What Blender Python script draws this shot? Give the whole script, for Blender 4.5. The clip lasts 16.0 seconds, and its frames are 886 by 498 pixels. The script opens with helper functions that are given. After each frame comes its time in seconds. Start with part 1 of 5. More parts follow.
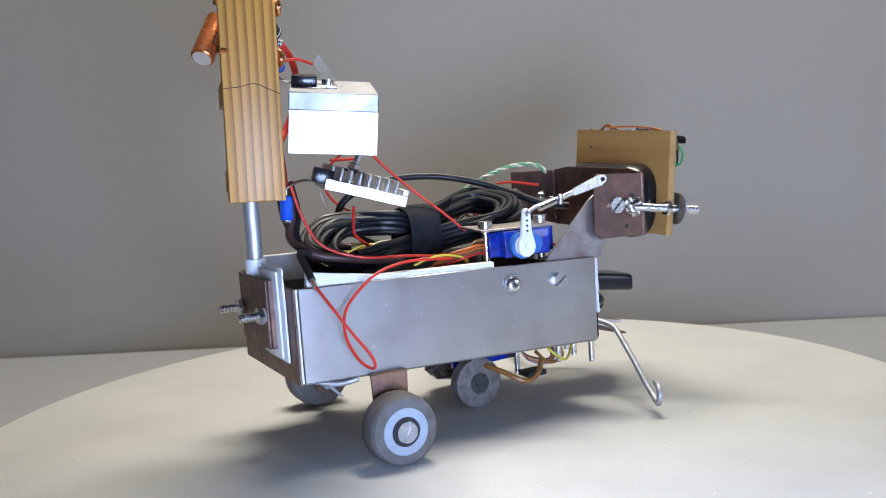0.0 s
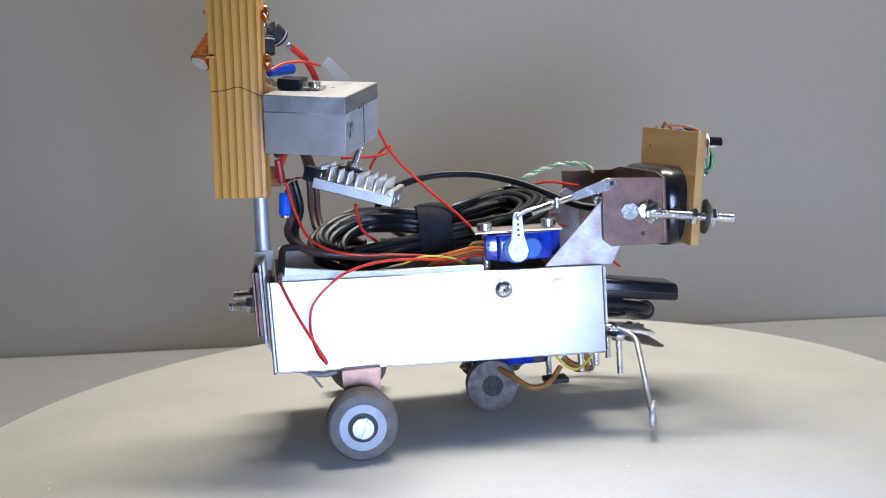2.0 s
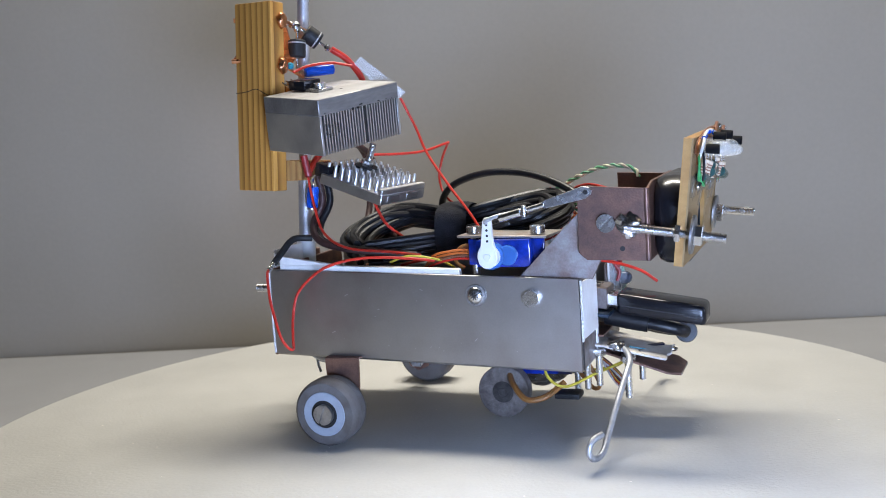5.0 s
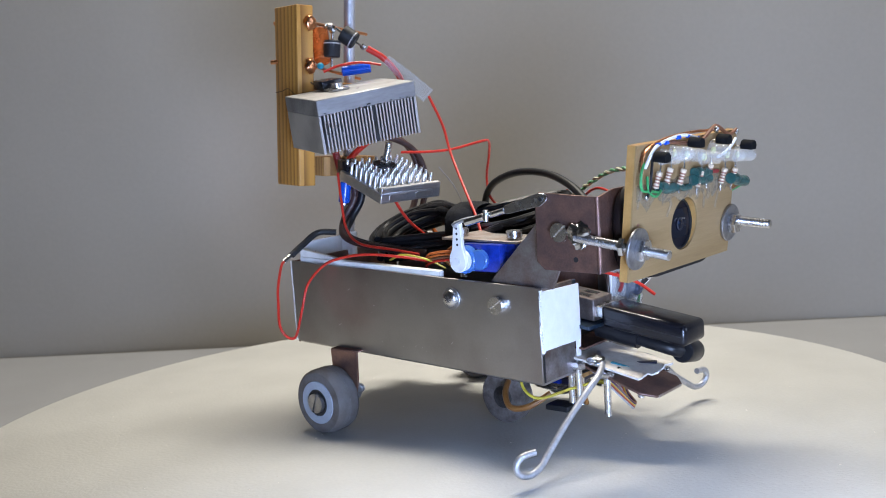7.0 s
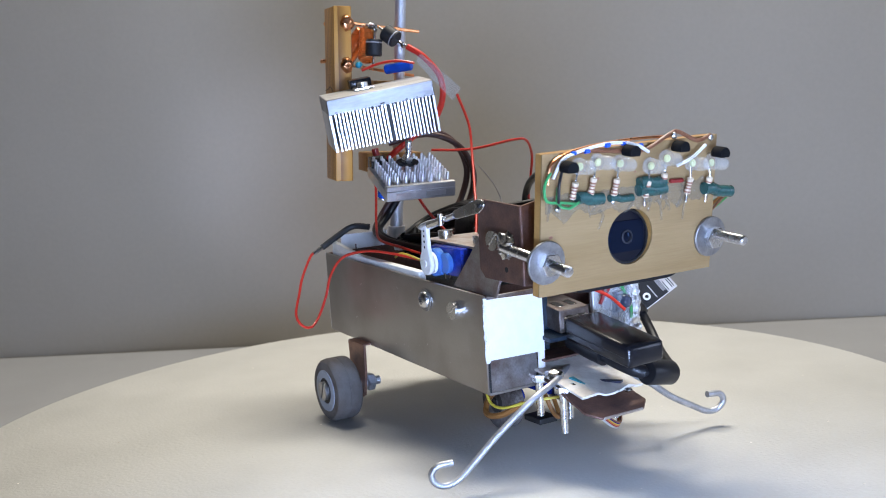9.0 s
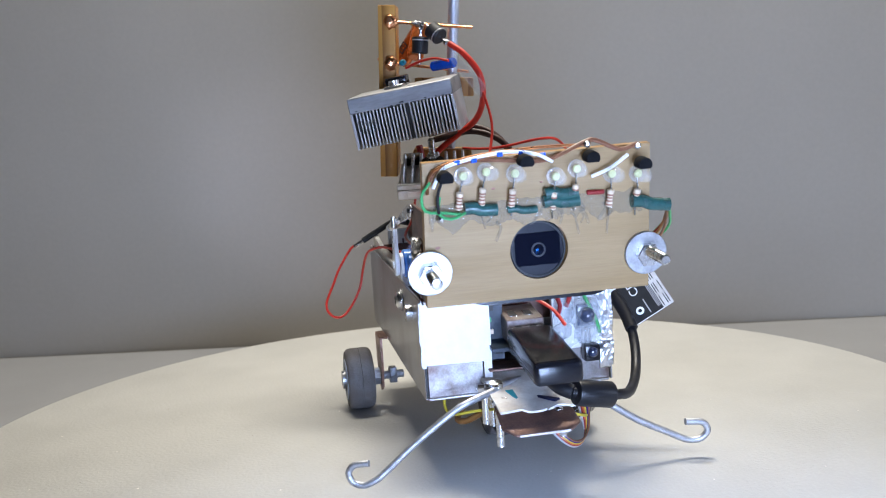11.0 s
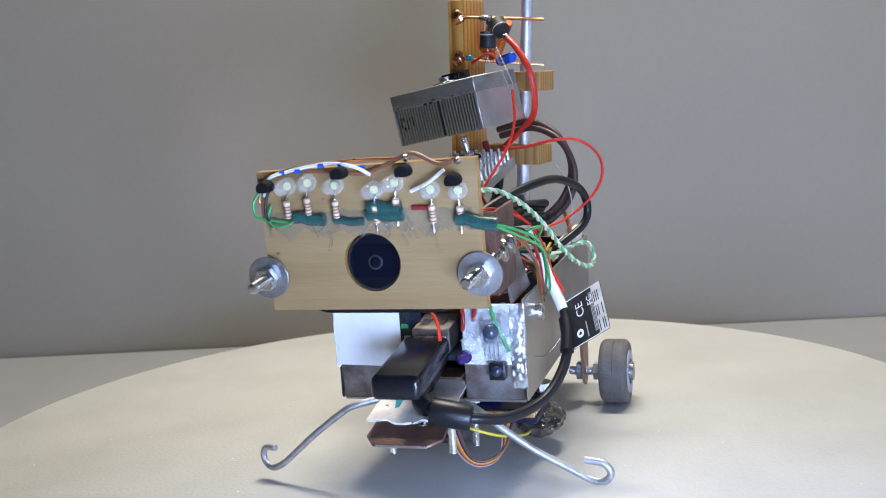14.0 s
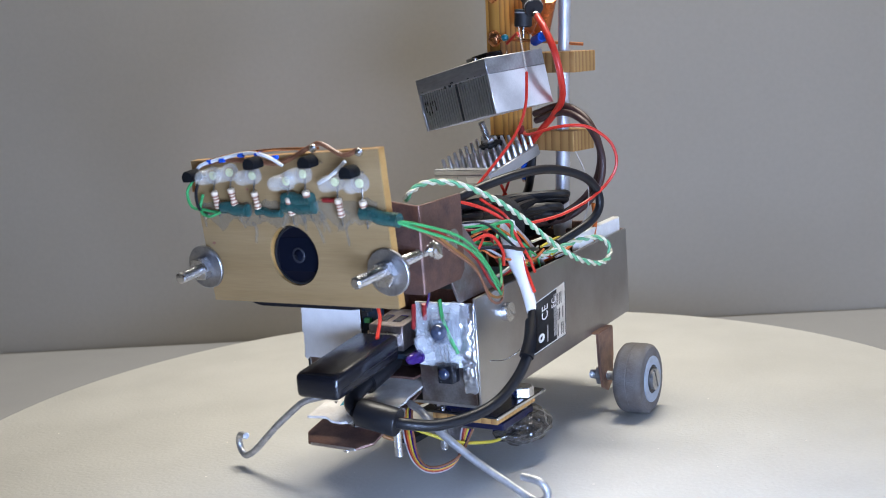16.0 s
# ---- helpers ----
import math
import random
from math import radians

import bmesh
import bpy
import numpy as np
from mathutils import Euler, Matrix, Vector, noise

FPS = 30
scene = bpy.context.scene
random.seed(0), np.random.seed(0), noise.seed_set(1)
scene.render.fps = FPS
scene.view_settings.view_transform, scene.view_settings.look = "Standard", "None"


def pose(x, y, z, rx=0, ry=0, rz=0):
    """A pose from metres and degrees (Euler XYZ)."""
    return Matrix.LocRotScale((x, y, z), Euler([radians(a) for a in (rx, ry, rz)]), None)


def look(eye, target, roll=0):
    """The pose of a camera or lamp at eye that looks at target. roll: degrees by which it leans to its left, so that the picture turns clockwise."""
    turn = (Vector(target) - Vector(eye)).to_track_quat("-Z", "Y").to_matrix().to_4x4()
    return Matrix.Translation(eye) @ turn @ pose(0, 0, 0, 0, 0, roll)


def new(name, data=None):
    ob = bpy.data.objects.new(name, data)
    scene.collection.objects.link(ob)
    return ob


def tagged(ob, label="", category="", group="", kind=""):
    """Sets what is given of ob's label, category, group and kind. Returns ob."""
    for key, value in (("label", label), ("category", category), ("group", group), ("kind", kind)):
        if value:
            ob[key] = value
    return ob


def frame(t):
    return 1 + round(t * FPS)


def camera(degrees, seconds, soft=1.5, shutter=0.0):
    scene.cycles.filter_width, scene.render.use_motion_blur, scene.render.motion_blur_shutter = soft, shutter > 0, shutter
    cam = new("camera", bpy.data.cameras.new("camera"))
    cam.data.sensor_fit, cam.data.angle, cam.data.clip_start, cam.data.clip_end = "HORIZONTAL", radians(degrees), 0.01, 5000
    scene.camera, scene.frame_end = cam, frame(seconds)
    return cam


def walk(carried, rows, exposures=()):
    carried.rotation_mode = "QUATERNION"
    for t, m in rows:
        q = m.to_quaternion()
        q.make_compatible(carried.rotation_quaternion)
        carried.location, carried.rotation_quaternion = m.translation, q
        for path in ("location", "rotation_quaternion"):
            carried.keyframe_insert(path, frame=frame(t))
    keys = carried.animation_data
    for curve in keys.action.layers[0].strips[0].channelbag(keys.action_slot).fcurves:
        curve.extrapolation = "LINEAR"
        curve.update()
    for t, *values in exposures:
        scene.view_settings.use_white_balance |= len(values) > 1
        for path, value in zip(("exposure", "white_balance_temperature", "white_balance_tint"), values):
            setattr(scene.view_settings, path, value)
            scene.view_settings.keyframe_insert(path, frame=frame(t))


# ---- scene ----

# ---------- camera ----------
cam = camera(46.81, 16.0, soft=0.95)
cam.data.dof.use_dof, cam.data.dof.focus_distance, cam.data.dof.aperture_fstop = True, 0.405, 24.0
EYE, PITCH, YAW, ROLL = Vector((0.0, -0.44, 0.1368)), -7.662, -0.24, -3.858


def view(eye, pitch, yaw, roll):
    p, y = radians(pitch), radians(yaw)
    ahead = Vector((-math.sin(y) * math.cos(p), math.cos(y) * math.cos(p), math.sin(p)))
    return look(eye, Vector(eye) + ahead, roll)


STILL = view(EYE, PITCH, YAW, ROLL)
walk(cam, [
    (0.0, STILL), (8.0, STILL), (15.7, STILL), (15.8, STILL),
    (15.9, view(EYE + Vector((-0.0003, 0.0032, -0.0005)), PITCH - 0.06, YAW - 0.01, ROLL - 0.03)),
    (16.0, view(EYE + Vector((-0.0021, 0.0192, -0.0032)), PITCH - 0.41, YAW - 0.064, ROLL - 0.2)),
])

# ---------- light ----------
WALL_TURN = -5.3  # degrees by which the back wall stands askew
world = bpy.data.worlds.new("room_air")
scene.world = world
world.use_nodes = True
world.node_tree.nodes["Background"].inputs[0].default_value = (0.72, 0.78, 0.9, 1)
world.node_tree.nodes["Background"].inputs[1].default_value = 0.02


def area_lamp(name, eye, target, size_x, size_y, watts, colour):
    data = bpy.data.lights.new(name, "AREA")
    data.shape, data.size, data.size_y, data.energy, data.color = "RECTANGLE", size_x, size_y, watts, colour
    ob = new(name, data)
    ob.matrix_world = look(eye, target)
    return ob


area_lamp("ceiling_light", (0.07, 0.25, 1.05), (0.0, 0.0, 0.0), 0.65, 0.14, 17.5, (1.0, 0.955, 0.86))
area_lamp("led_panel", (0.085, -0.50, 0.040), (-0.02, 0.0, 0.07), 0.16, 0.16, 8.6, (0.44, 0.60, 1.0))
# right side: unseen bluish fill lamp, added to brighten metal; no window there
area_lamp("right_fill_light", (1.25, -0.42, 0.28), (0.0, 0.0, 0.08), 0.5, 0.45, 3.6, (0.62, 0.73, 1.0))
# unseen spot, added only to put a soft bluish glow on the back wall
beam = bpy.data.lights.new("wall_glow_spot", "SPOT")
beam.energy, beam.color, beam.spot_size, beam.spot_blend, beam.shadow_soft_size = 14.0, (0.60, 0.67, 1.0), radians(11.5), 1.0, 0.03
new("wall_glow_spot", beam).matrix_world = look((-0.75, -0.60, 0.30), (-0.100, 0.37, 0.092))

# ---------- materials ----------


def material(name, colour, rough=0.5, metal=0.0, vary=0.15, scale=120.0, bump=0.15, second=None, fine=1400.0, clear=0.0, coat=0.0, ior=1.45, alpha=1.0, stretch=(1, 1, 1), tint=(1, 1, 1)):
    """Two scales of noise shift the colour, the gloss and the relief."""
    m = bpy.data.materials.new(name)
    m.use_nodes = True
    n, l = m.node_tree.nodes, m.node_tree.links
    b = n["Principled BSDF"]
    b.inputs["Metallic"].default_value = metal
    b.inputs["Transmission Weight"].default_value = clear
    b.inputs["Coat Weight"].default_value = coat
    b.inputs["IOR"].default_value = ior
    b.inputs["Alpha"].default_value = alpha
    co = n.new("ShaderNodeTexCoord")
    big, small = n.new("ShaderNodeTexNoise"), n.new("ShaderNodeTexNoise")
    big.inputs["Scale"].default_value, big.inputs["Detail"].default_value = scale, 5
    small.inputs["Scale"].default_value, small.inputs["Detail"].default_value = fine, 3
    drawn = n.new("ShaderNodeMapping")
    drawn.inputs["Scale"].default_value = stretch
    b.inputs["Specular Tint"].default_value = (*tint, 1)
    l.new(co.outputs["Object"], drawn.inputs["Vector"])
    l.new(drawn.outputs[0], big.inputs["Vector"])
    l.new(drawn.outputs[0], small.inputs["Vector"])
    mix = n.new("ShaderNodeMix")
    mix.data_type = "RGBA"
    c2 = second or [max(0.0, c * (1 - 1.6 * vary)) for c in colour]
    mix.inputs[6].default_value, mix.inputs[7].default_value = (*colour, 1), (*c2, 1)
    ramp = n.new("ShaderNodeMapRange")
    ramp.inputs[1].default_value, ramp.inputs[2].default_value = 0.38, 0.68
    l.new(big.outputs["Fac"], ramp.inputs[0])
    l.new(ramp.outputs[0], mix.inputs[0])
    grain = n.new("ShaderNodeMix")
    grain.data_type, grain.blend_type = "RGBA", "MULTIPLY"
    grain.inputs[0].default_value = min(1.0, vary * 1.5)
    l.new(mix.outputs[2], grain.inputs[6])
    l.new(small.outputs["Fac"], grain.inputs[7])
    gain = n.new("ShaderNodeMix")
    gain.data_type, gain.blend_type = "RGBA", "MULTIPLY"
    gain.inputs[0].default_value = 1.0
    k = 1 + 0.5 * min(1.0, vary * 1.5)
    gain.inputs[7].default_value = (k, k, k, 1)
    l.new(grain.outputs[2], gain.inputs[6])
    l.new(gain.outputs[2], b.inputs["Base Color"])
    gloss = n.new("ShaderNodeMapRange")
    gloss.inputs[3].default_value, gloss.inputs[4].default_value = max(0.02, rough - 0.08), max(0.02, min(1.0, rough + 0.1))
    l.new(big.outputs["Fac"], gloss.inputs[0])
    l.new(gloss.outputs[0], b.inputs["Roughness"])
    if bump:
        bm = n.new("ShaderNodeBump")
        bm.inputs["Strength"].default_value, bm.inputs["Distance"].default_value = bump, 0.0006
        l.new(small.outputs["Fac"], bm.inputs["Height"])
        l.new(bm.outputs[0], b.inputs["Normal"])
    return m


def wood(name, light, dark, period, axis="X", rough=0.55, warp=3.0):
    """Straight grain across one axis, with a finer fibre along it."""
    m = material(name, light, rough, vary=0.12, scale=60, bump=0.2)
    n, l = m.node_tree.nodes, m.node_tree.links
    b = n["Principled BSDF"]
    co = n.new("ShaderNodeTexCoord")
    wave = n.new("ShaderNodeTexWave")
    wave.wave_type, wave.bands_direction, wave.wave_profile = "BANDS", axis, "SAW"
    wave.inputs["Scale"].default_value = 0.314 / period
    wave.inputs["Distortion"].default_value = warp
    wave.inputs["Detail"].default_value = 2
    wave.inputs["Detail Scale"].default_value = 0.6
    squash = n.new("ShaderNodeMapping")
    squash.inputs["Scale"].default_value = (1, 1, 0.12)
    squash.inputs["Rotation"].default_value = (0, 0, 0.5)
    l.new(co.outputs["Object"], squash.inputs["Vector"])
    l.new(squash.outputs[0], wave.inputs["Vector"])
    ramp = n.new("ShaderNodeValToRGB")
    ramp.color_ramp.elements[0].color, ramp.color_ramp.elements[0].position = (*light, 1), 0.40
    ramp.color_ramp.elements[1].color, ramp.color_ramp.elements[1].position = (*dark, 1), 0.95
    l.new(wave.outputs["Fac"], ramp.inputs[0])
    mix = n.new("ShaderNodeMix")
    mix.data_type, mix.blend_type = "RGBA", "MIX"
    mix.inputs[0].default_value = 0.22
    old = b.inputs["Base Color"].links[0].from_socket
    l.new(ramp.outputs[0], mix.inputs[6])
    l.new(old, mix.inputs[7])
    l.new(mix.outputs[2], b.inputs["Base Color"])
    return m


M = {
    "wall": material("grey_backdrop", (0.448, 0.407, 0.338), 0.62, vary=0.06, scale=3, bump=0.05, fine=300),
    "plaster": material("room_paint", (0.20, 0.197, 0.19), 0.8, vary=0.05, scale=3, bump=0.05),
    "table": material("grey_table", (0.25, 0.25, 0.255), 0.6, vary=0.06, scale=8, bump=0.05, fine=400),
    "disc": material("white_disc", (0.49, 0.482, 0.455), 0.48, vary=0.07, scale=18, bump=0.32, fine=620),
    "steel": material("brushed_steel", (0.48, 0.475, 0.475), 0.37, 1.0, vary=0.08, scale=26, bump=0, second=(0.35, 0.315, 0.295)),
    "tin": material("stained_tin", (0.56, 0.54, 0.53), 0.42, 1.0, vary=0.25, scale=160, bump=0.2, second=(0.42, 0.33, 0.28)),
    "arm": material("heat_stained_sheet", (0.42, 0.40, 0.40), 0.48, 1.0, vary=0.25, scale=110, bump=0.15, second=(0.30, 0.22, 0.20)),
    "rust": material("browned_sheet", (0.21, 0.115, 0.085), 0.42, 0.55, vary=0.3, scale=150, bump=0.2, second=(0.12, 0.075, 0.065)),
    "copperplate": material("copper_strip", (0.36, 0.20, 0.14), 0.4, 0.7, vary=0.25, scale=160, bump=0.15, second=(0.20, 0.12, 0.10)),
    "zinc": material("zinc_bolt", (0.74, 0.74, 0.75), 0.25, 1.0, vary=0.1, scale=300, bump=0.05),
    "wire_steel": material("galvanised_wire", (0.56, 0.57, 0.60), 0.55, 1.0, vary=0.15, scale=300, bump=0.15),
    "alu": material("cut_aluminium", (0.73, 0.73, 0.74), 0.40, 1.0, vary=0.10, scale=60, bump=0.06, second=(0.52, 0.52, 0.53)),
    "alu_sawn": material("sawn_aluminium", (0.43, 0.43, 0.44), 0.52, 1.0, vary=0.25, scale=70, bump=0.12, second=(0.27, 0.265, 0.265), fine=900, stretch=(0.3, 1, 1)),
    "tube": material("dull_tube", (0.66, 0.66, 0.68), 0.5, 0.85, vary=0.08, scale=150, bump=0.1),
    "alu_fin": material("fin_aluminium", (0.82, 0.82, 0.83), 0.34, 1.0, vary=0.08, scale=200, bump=0.1),
    "tyre": material("grey_rubber", (0.135, 0.125, 0.12), 0.7, vary=0.14, scale=150, bump=0.4, second=(0.10, 0.086, 0.075)),
    "rim": material("pale_plastic_rim", (0.33, 0.37, 0.43), 0.5, vary=0.08, scale=250, bump=0.05),
    "worn_wheel": material("worn_wheel", (0.19, 0.165, 0.15), 0.75, vary=0.3, scale=260, bump=0.9, second=(0.10, 0.083, 0.072), fine=900),
    "black": material("black_plastic", (0.010, 0.010, 0.013), 0.20, vary=0.1, scale=200, bump=0.04),
    "matt_black": material("matt_black", (0.018, 0.018, 0.019), 0.55, vary=0.2, scale=200, bump=0.15),
    "cable": material("black_cable", (0.011, 0.011, 0.013), 0.38, vary=0.2, scale=200, bump=0.08, ior=1.40),
    "brown_cable": material("brown_cable", (0.07, 0.035, 0.03), 0.42, vary=0.2, scale=200, bump=0.05),
    "strap": material("woven_strap", (0.012, 0.012, 0.016), 0.9, vary=0.3, scale=400, bump=0.6, fine=2500),
    "servo": material("blue_servo", (0.010, 0.038, 0.36), 0.14, vary=0.3, scale=200, bump=0.04, coat=0.4),
    "servo_clear": material("blue_gear_cover", (0.10, 0.30, 0.85), 0.12, vary=0.1, scale=200, bump=0.04, clear=0.5),
    "white": material("white_plastic", (0.80, 0.80, 0.79), 0.4, vary=0.04, scale=200, bump=0.04),
    "foam": material("white_foam_strip", (0.82, 0.81, 0.78), 0.85, vary=0.08, scale=150, bump=0.3),
    "paper": material("worn_white_card", (0.72, 0.69, 0.64), 0.7, vary=0.12, scale=120, bump=0.15, second=(0.5, 0.45, 0.40)),
    "red": material("red_wire", (0.62, 0.035, 0.02), 0.35, vary=0.1, scale=300, bump=0.03),
    "dark_red": material("dark_red_wire", (0.28, 0.02, 0.02), 0.38, vary=0.1, scale=300, bump=0.03),
    "orange": material("orange_wire", (0.60, 0.15, 0.03), 0.35, vary=0.1, scale=300, bump=0.03),
    "brown": material("brown_wire", (0.22, 0.09, 0.045), 0.4, vary=0.1, scale=300, bump=0.03),
    "ochre": material("ochre_wire", (0.31, 0.135, 0.035), 0.4, vary=0.1, scale=300, bump=0.03),
    "yellow": material("yellow_wire", (0.58, 0.46, 0.05), 0.4, vary=0.1, scale=300, bump=0.03),
    "green": material("green_wire", (0.05, 0.32, 0.10), 0.38, vary=0.1, scale=300, bump=0.03),
    "cream": material("cream_wire", (0.72, 0.68, 0.50), 0.38, vary=0.1, scale=300, bump=0.03),
    "grey_wire": material("grey_wire", (0.45, 0.43, 0.42), 0.38, vary=0.1, scale=300, bump=0.03),
    "blue": material("blue_capacitor", (0.012, 0.10, 0.62), 0.22, vary=0.1, scale=300, bump=0.03),
    "violet": material("violet_lens", (0.045, 0.016, 0.14), 0.08, vary=0.1, scale=300, bump=0.0),
    "teal": material("teal_bead", (0.02, 0.25, 0.33), 0.3, vary=0.1, scale=300, bump=0.03),
    "sleeve_green": material("green_heat_shrink", (0.03, 0.10, 0.09), 0.25, vary=0.25, scale=300, bump=0.15),
    "copper": material("copper_wire", (0.80, 0.36, 0.17), 0.28, 1.0, vary=0.15, scale=300, bump=0.05),
    "copper_can": material("orange_foil_sleeve", (0.58, 0.165, 0.045), 0.25, 0.6, vary=0.15, scale=200, bump=0.03),
    "solder": material("solder", (0.72, 0.72, 0.72), 0.22, 1.0, vary=0.2, scale=400, bump=0.3),
    "resistor": material("resistor_body", (0.72, 0.58, 0.42), 0.4, vary=0.1, scale=300, bump=0.03),
    "band": material("resistor_band", (0.30, 0.13, 0.08), 0.4, vary=0.1, scale=300, bump=0.0),
    "led": material("clear_led", (0.72, 0.72, 0.68), 0.05, vary=0.03, scale=300, bump=0.0, alpha=0.22, ior=1.5, coat=0.5),
    "phosphor": material("led_phosphor", (0.70, 0.72, 0.36), 0.5, vary=0.1, scale=300, bump=0.0),
    "glue": material("hot_glue", (0.34, 0.31, 0.24), 0.02, vary=0.04, scale=260, bump=1.0, alpha=0.16, fine=380),
    "clear_glue": material("clear_hot_glue", (0.70, 0.74, 0.78), 0.03, vary=0.05, scale=260, bump=1.0, alpha=0.22, fine=420),
    "foil": material("crumpled_foil", (0.88, 0.89, 0.92), 0.30, 1.0, vary=0.1, scale=300, bump=0.25, fine=260),
    "mint": material("pale_green_wire", (0.17, 0.46, 0.24), 0.38, vary=0.1, scale=300, bump=0.03),
    # dark tone in place of shade inside the hub dent and the screw cross
    "worn_hub": material("dark_recess_shade", (0.055, 0.048, 0.044), 0.7, vary=0.3, scale=300, bump=0.6),
    "navy": material("navy_board", (0.010, 0.012, 0.045), 0.35, vary=0.3, scale=300, bump=0.2),
    "smoked": material("smoked_lens", (0.045, 0.06, 0.10), 0.08, vary=0.1, scale=300, bump=0.05, coat=0.6),
    "dark_glue": material("smoked_glue", (0.16, 0.14, 0.12), 0.08, vary=0.4, scale=260, bump=0.35, clear=0.5, fine=300, coat=0.6),
    "tab": material("clear_plastic_tab", (0.75, 0.78, 0.80), 0.15, vary=0.05, scale=200, bump=0.05, alpha=0.14),
    "glass": material("lens_glass", (0.02, 0.03, 0.06), 0.04, vary=0.0, scale=200, bump=0.0, coat=1.0),
    "lens_blue": material("dark_blue_plastic", (0.004, 0.005, 0.011), 0.34, ior=1.3, vary=0.05, scale=200, bump=0.02),
    "lens_ring": material("lens_ring", (0.022, 0.024, 0.034), 0.5, 0.0, vary=0.05, scale=200, bump=0.02),
    "coated": material("coated_lens", (0.005, 0.006, 0.012), -0.08, vary=0.0, scale=200, bump=0.0, ior=1.42, tint=(0.04, 0.30, 0.95)),
    "pcb": material("dark_circuit_board", (0.015, 0.03, 0.05), 0.3, vary=0.3, scale=300, bump=0.2),
    "mast": wood("pine_block", (0.58, 0.285, 0.062), (0.19, 0.066, 0.011), 0.0030, "X", 0.40, 2.0),
    "ply": material("plywood", (0.345, 0.228, 0.108), 0.5, vary=0.16, scale=160, ior=1.36, second=(0.28, 0.178, 0.077), bump=0.06, fine=2200, stretch=(1, 0.05, 1)),
    "moulded": material("moulded_black", (0.007, 0.007, 0.008), 0.85, vary=0.2, scale=300, bump=0.1, ior=1.25),
    "ply_edge": material("varnished_ply", (0.47, 0.265, 0.085), 0.38, vary=0.16, scale=160, second=(0.38, 0.195, 0.055), bump=0.06, fine=2200, stretch=(1, 0.05, 1)),
    "dull_zinc": material("dull_zinc", (0.47, 0.47, 0.48), 0.42, 1.0, vary=0.2, scale=300, bump=0.1),
    "flange": material("dull_stained_tin", (0.34, 0.325, 0.32), 0.5, 1.0, vary=0.3, scale=110, bump=0.2, second=(0.17, 0.12, 0.10)),
    "block": wood("pine_offcut", (0.46, 0.255, 0.085), (0.22, 0.095, 0.025), 0.0022, "X"),
}

# ---------- mesh helpers: all shapes in millimetres ----------


def part(name, bm, mat, parent=None, label="", m=None, crease=38):
    me = bpy.data.meshes.new(name)
    bmesh.ops.recalc_face_normals(bm, faces=bm.faces[:])
    bm.transform(Matrix.Scale(0.001, 4))
    bm.to_mesh(me)
    bm.free()
    me.materials.append(M[mat])
    me.shade_smooth()
    me.set_sharp_from_angle(angle=radians(crease))
    ob = new(name, me)
    ob.parent = parent
    if m is not None:
        ob.matrix_basis = m
    if label:
        ob["label"] = label
    return ob


def twin(ob, parent, m):
    """Another object on the same mesh."""
    c = new(ob.name.split(".")[0], ob.data)
    c.parent, c.matrix_basis = parent, m
    if "label" in ob:
        c["label"] = ob["label"]
    return c


def mm(x, y, z, rx=0, ry=0, rz=0):
    return pose(x / 1000, y / 1000, z / 1000, rx, ry, rz)


def axes(o, u, v, w):
    """A pose in millimetres with the given axes."""
    m = Matrix((u, v, w)).transposed().to_4x4()
    m.translation = Vector(o) / 1000
    return m


def box(x0, x1, y0, y1, z0, z1, bevel=0.0, seg=2, bm=None):
    own = bmesh.new()
    bmesh.ops.create_cube(own, size=1)
    bmesh.ops.scale(own, vec=(x1 - x0, y1 - y0, z1 - z0), verts=own.verts)
    bmesh.ops.translate(own, vec=((x0 + x1) / 2, (y0 + y1) / 2, (z0 + z1) / 2), verts=own.verts)
    if bevel:
        bmesh.ops.bevel(own, geom=own.edges[:], offset=bevel, segments=seg, profile=0.5, affect="EDGES")
    return join(bm, own)


def join(bm, own):
    if bm is None:
        return own
    me = bpy.data.meshes.new("scratch")
    own.to_mesh(me)
    own.free()
    bm.from_mesh(me)
    bpy.data.meshes.remove(me)
    return bm


def lathe(profile, p0, p1, seg=20, bm=None):
    """Turns a profile of (distance along p0-p1, radius) round that line; closed ends."""
    bm = bm or bmesh.new()
    p0, p1 = Vector(p0), Vector(p1)
    d = (p1 - p0).normalized()
    q = d.to_track_quat("Z", "Y")
    a, b = q @ Vector((1, 0, 0)), q @ Vector((0, 1, 0))
    rings = []
    for s, r in profile:
        rings.append([bm.verts.new(p0 + d * s + (a * math.cos(k * math.tau / seg) + b * math.sin(k * math.tau / seg)) * max(r, 0.01)) for k in range(seg)])
    for one, two in zip(rings, rings[1:]):
        for k in range(seg):
            bm.faces.new((one[k], one[(k + 1) % seg], two[(k + 1) % seg], two[k]))
    bm.faces.new(rings[0][::-1])
    bm.faces.new(rings[-1])
    return bm


def rod(p0, p1, r, seg=14, edge=0.0, bm=None):
    n = (Vector(p1) - Vector(p0)).length
    e = min(edge, n / 3)
    prof = [(0, r - e), (e, r), (n - e, r), (n, r - e)] if e else [(0, r), (n, r)]
    return lathe(prof, p0, p1, seg, bm)


def screw_thread(p0, p1, r, pitch=0.6, bm=None, seg=12):
    n = (Vector(p1) - Vector(p0)).length
    prof, s = [(0, r * 0.75)], 0.3
    while s < n - 0.4:
        prof += [(s, r), (s + pitch * 0.5, r * 0.93)]
        s += pitch
    return lathe(prof + [(n, r * 0.7)], p0, p1, seg, bm)


def nut(p0, p1, r, bm=None):
    n = (Vector(p1) - Vector(p0)).length
    return lathe([(0, r * 0.93), (0.3, r), (n - 0.3, r), (n, r * 0.93)], p0, p1, 6, bm)


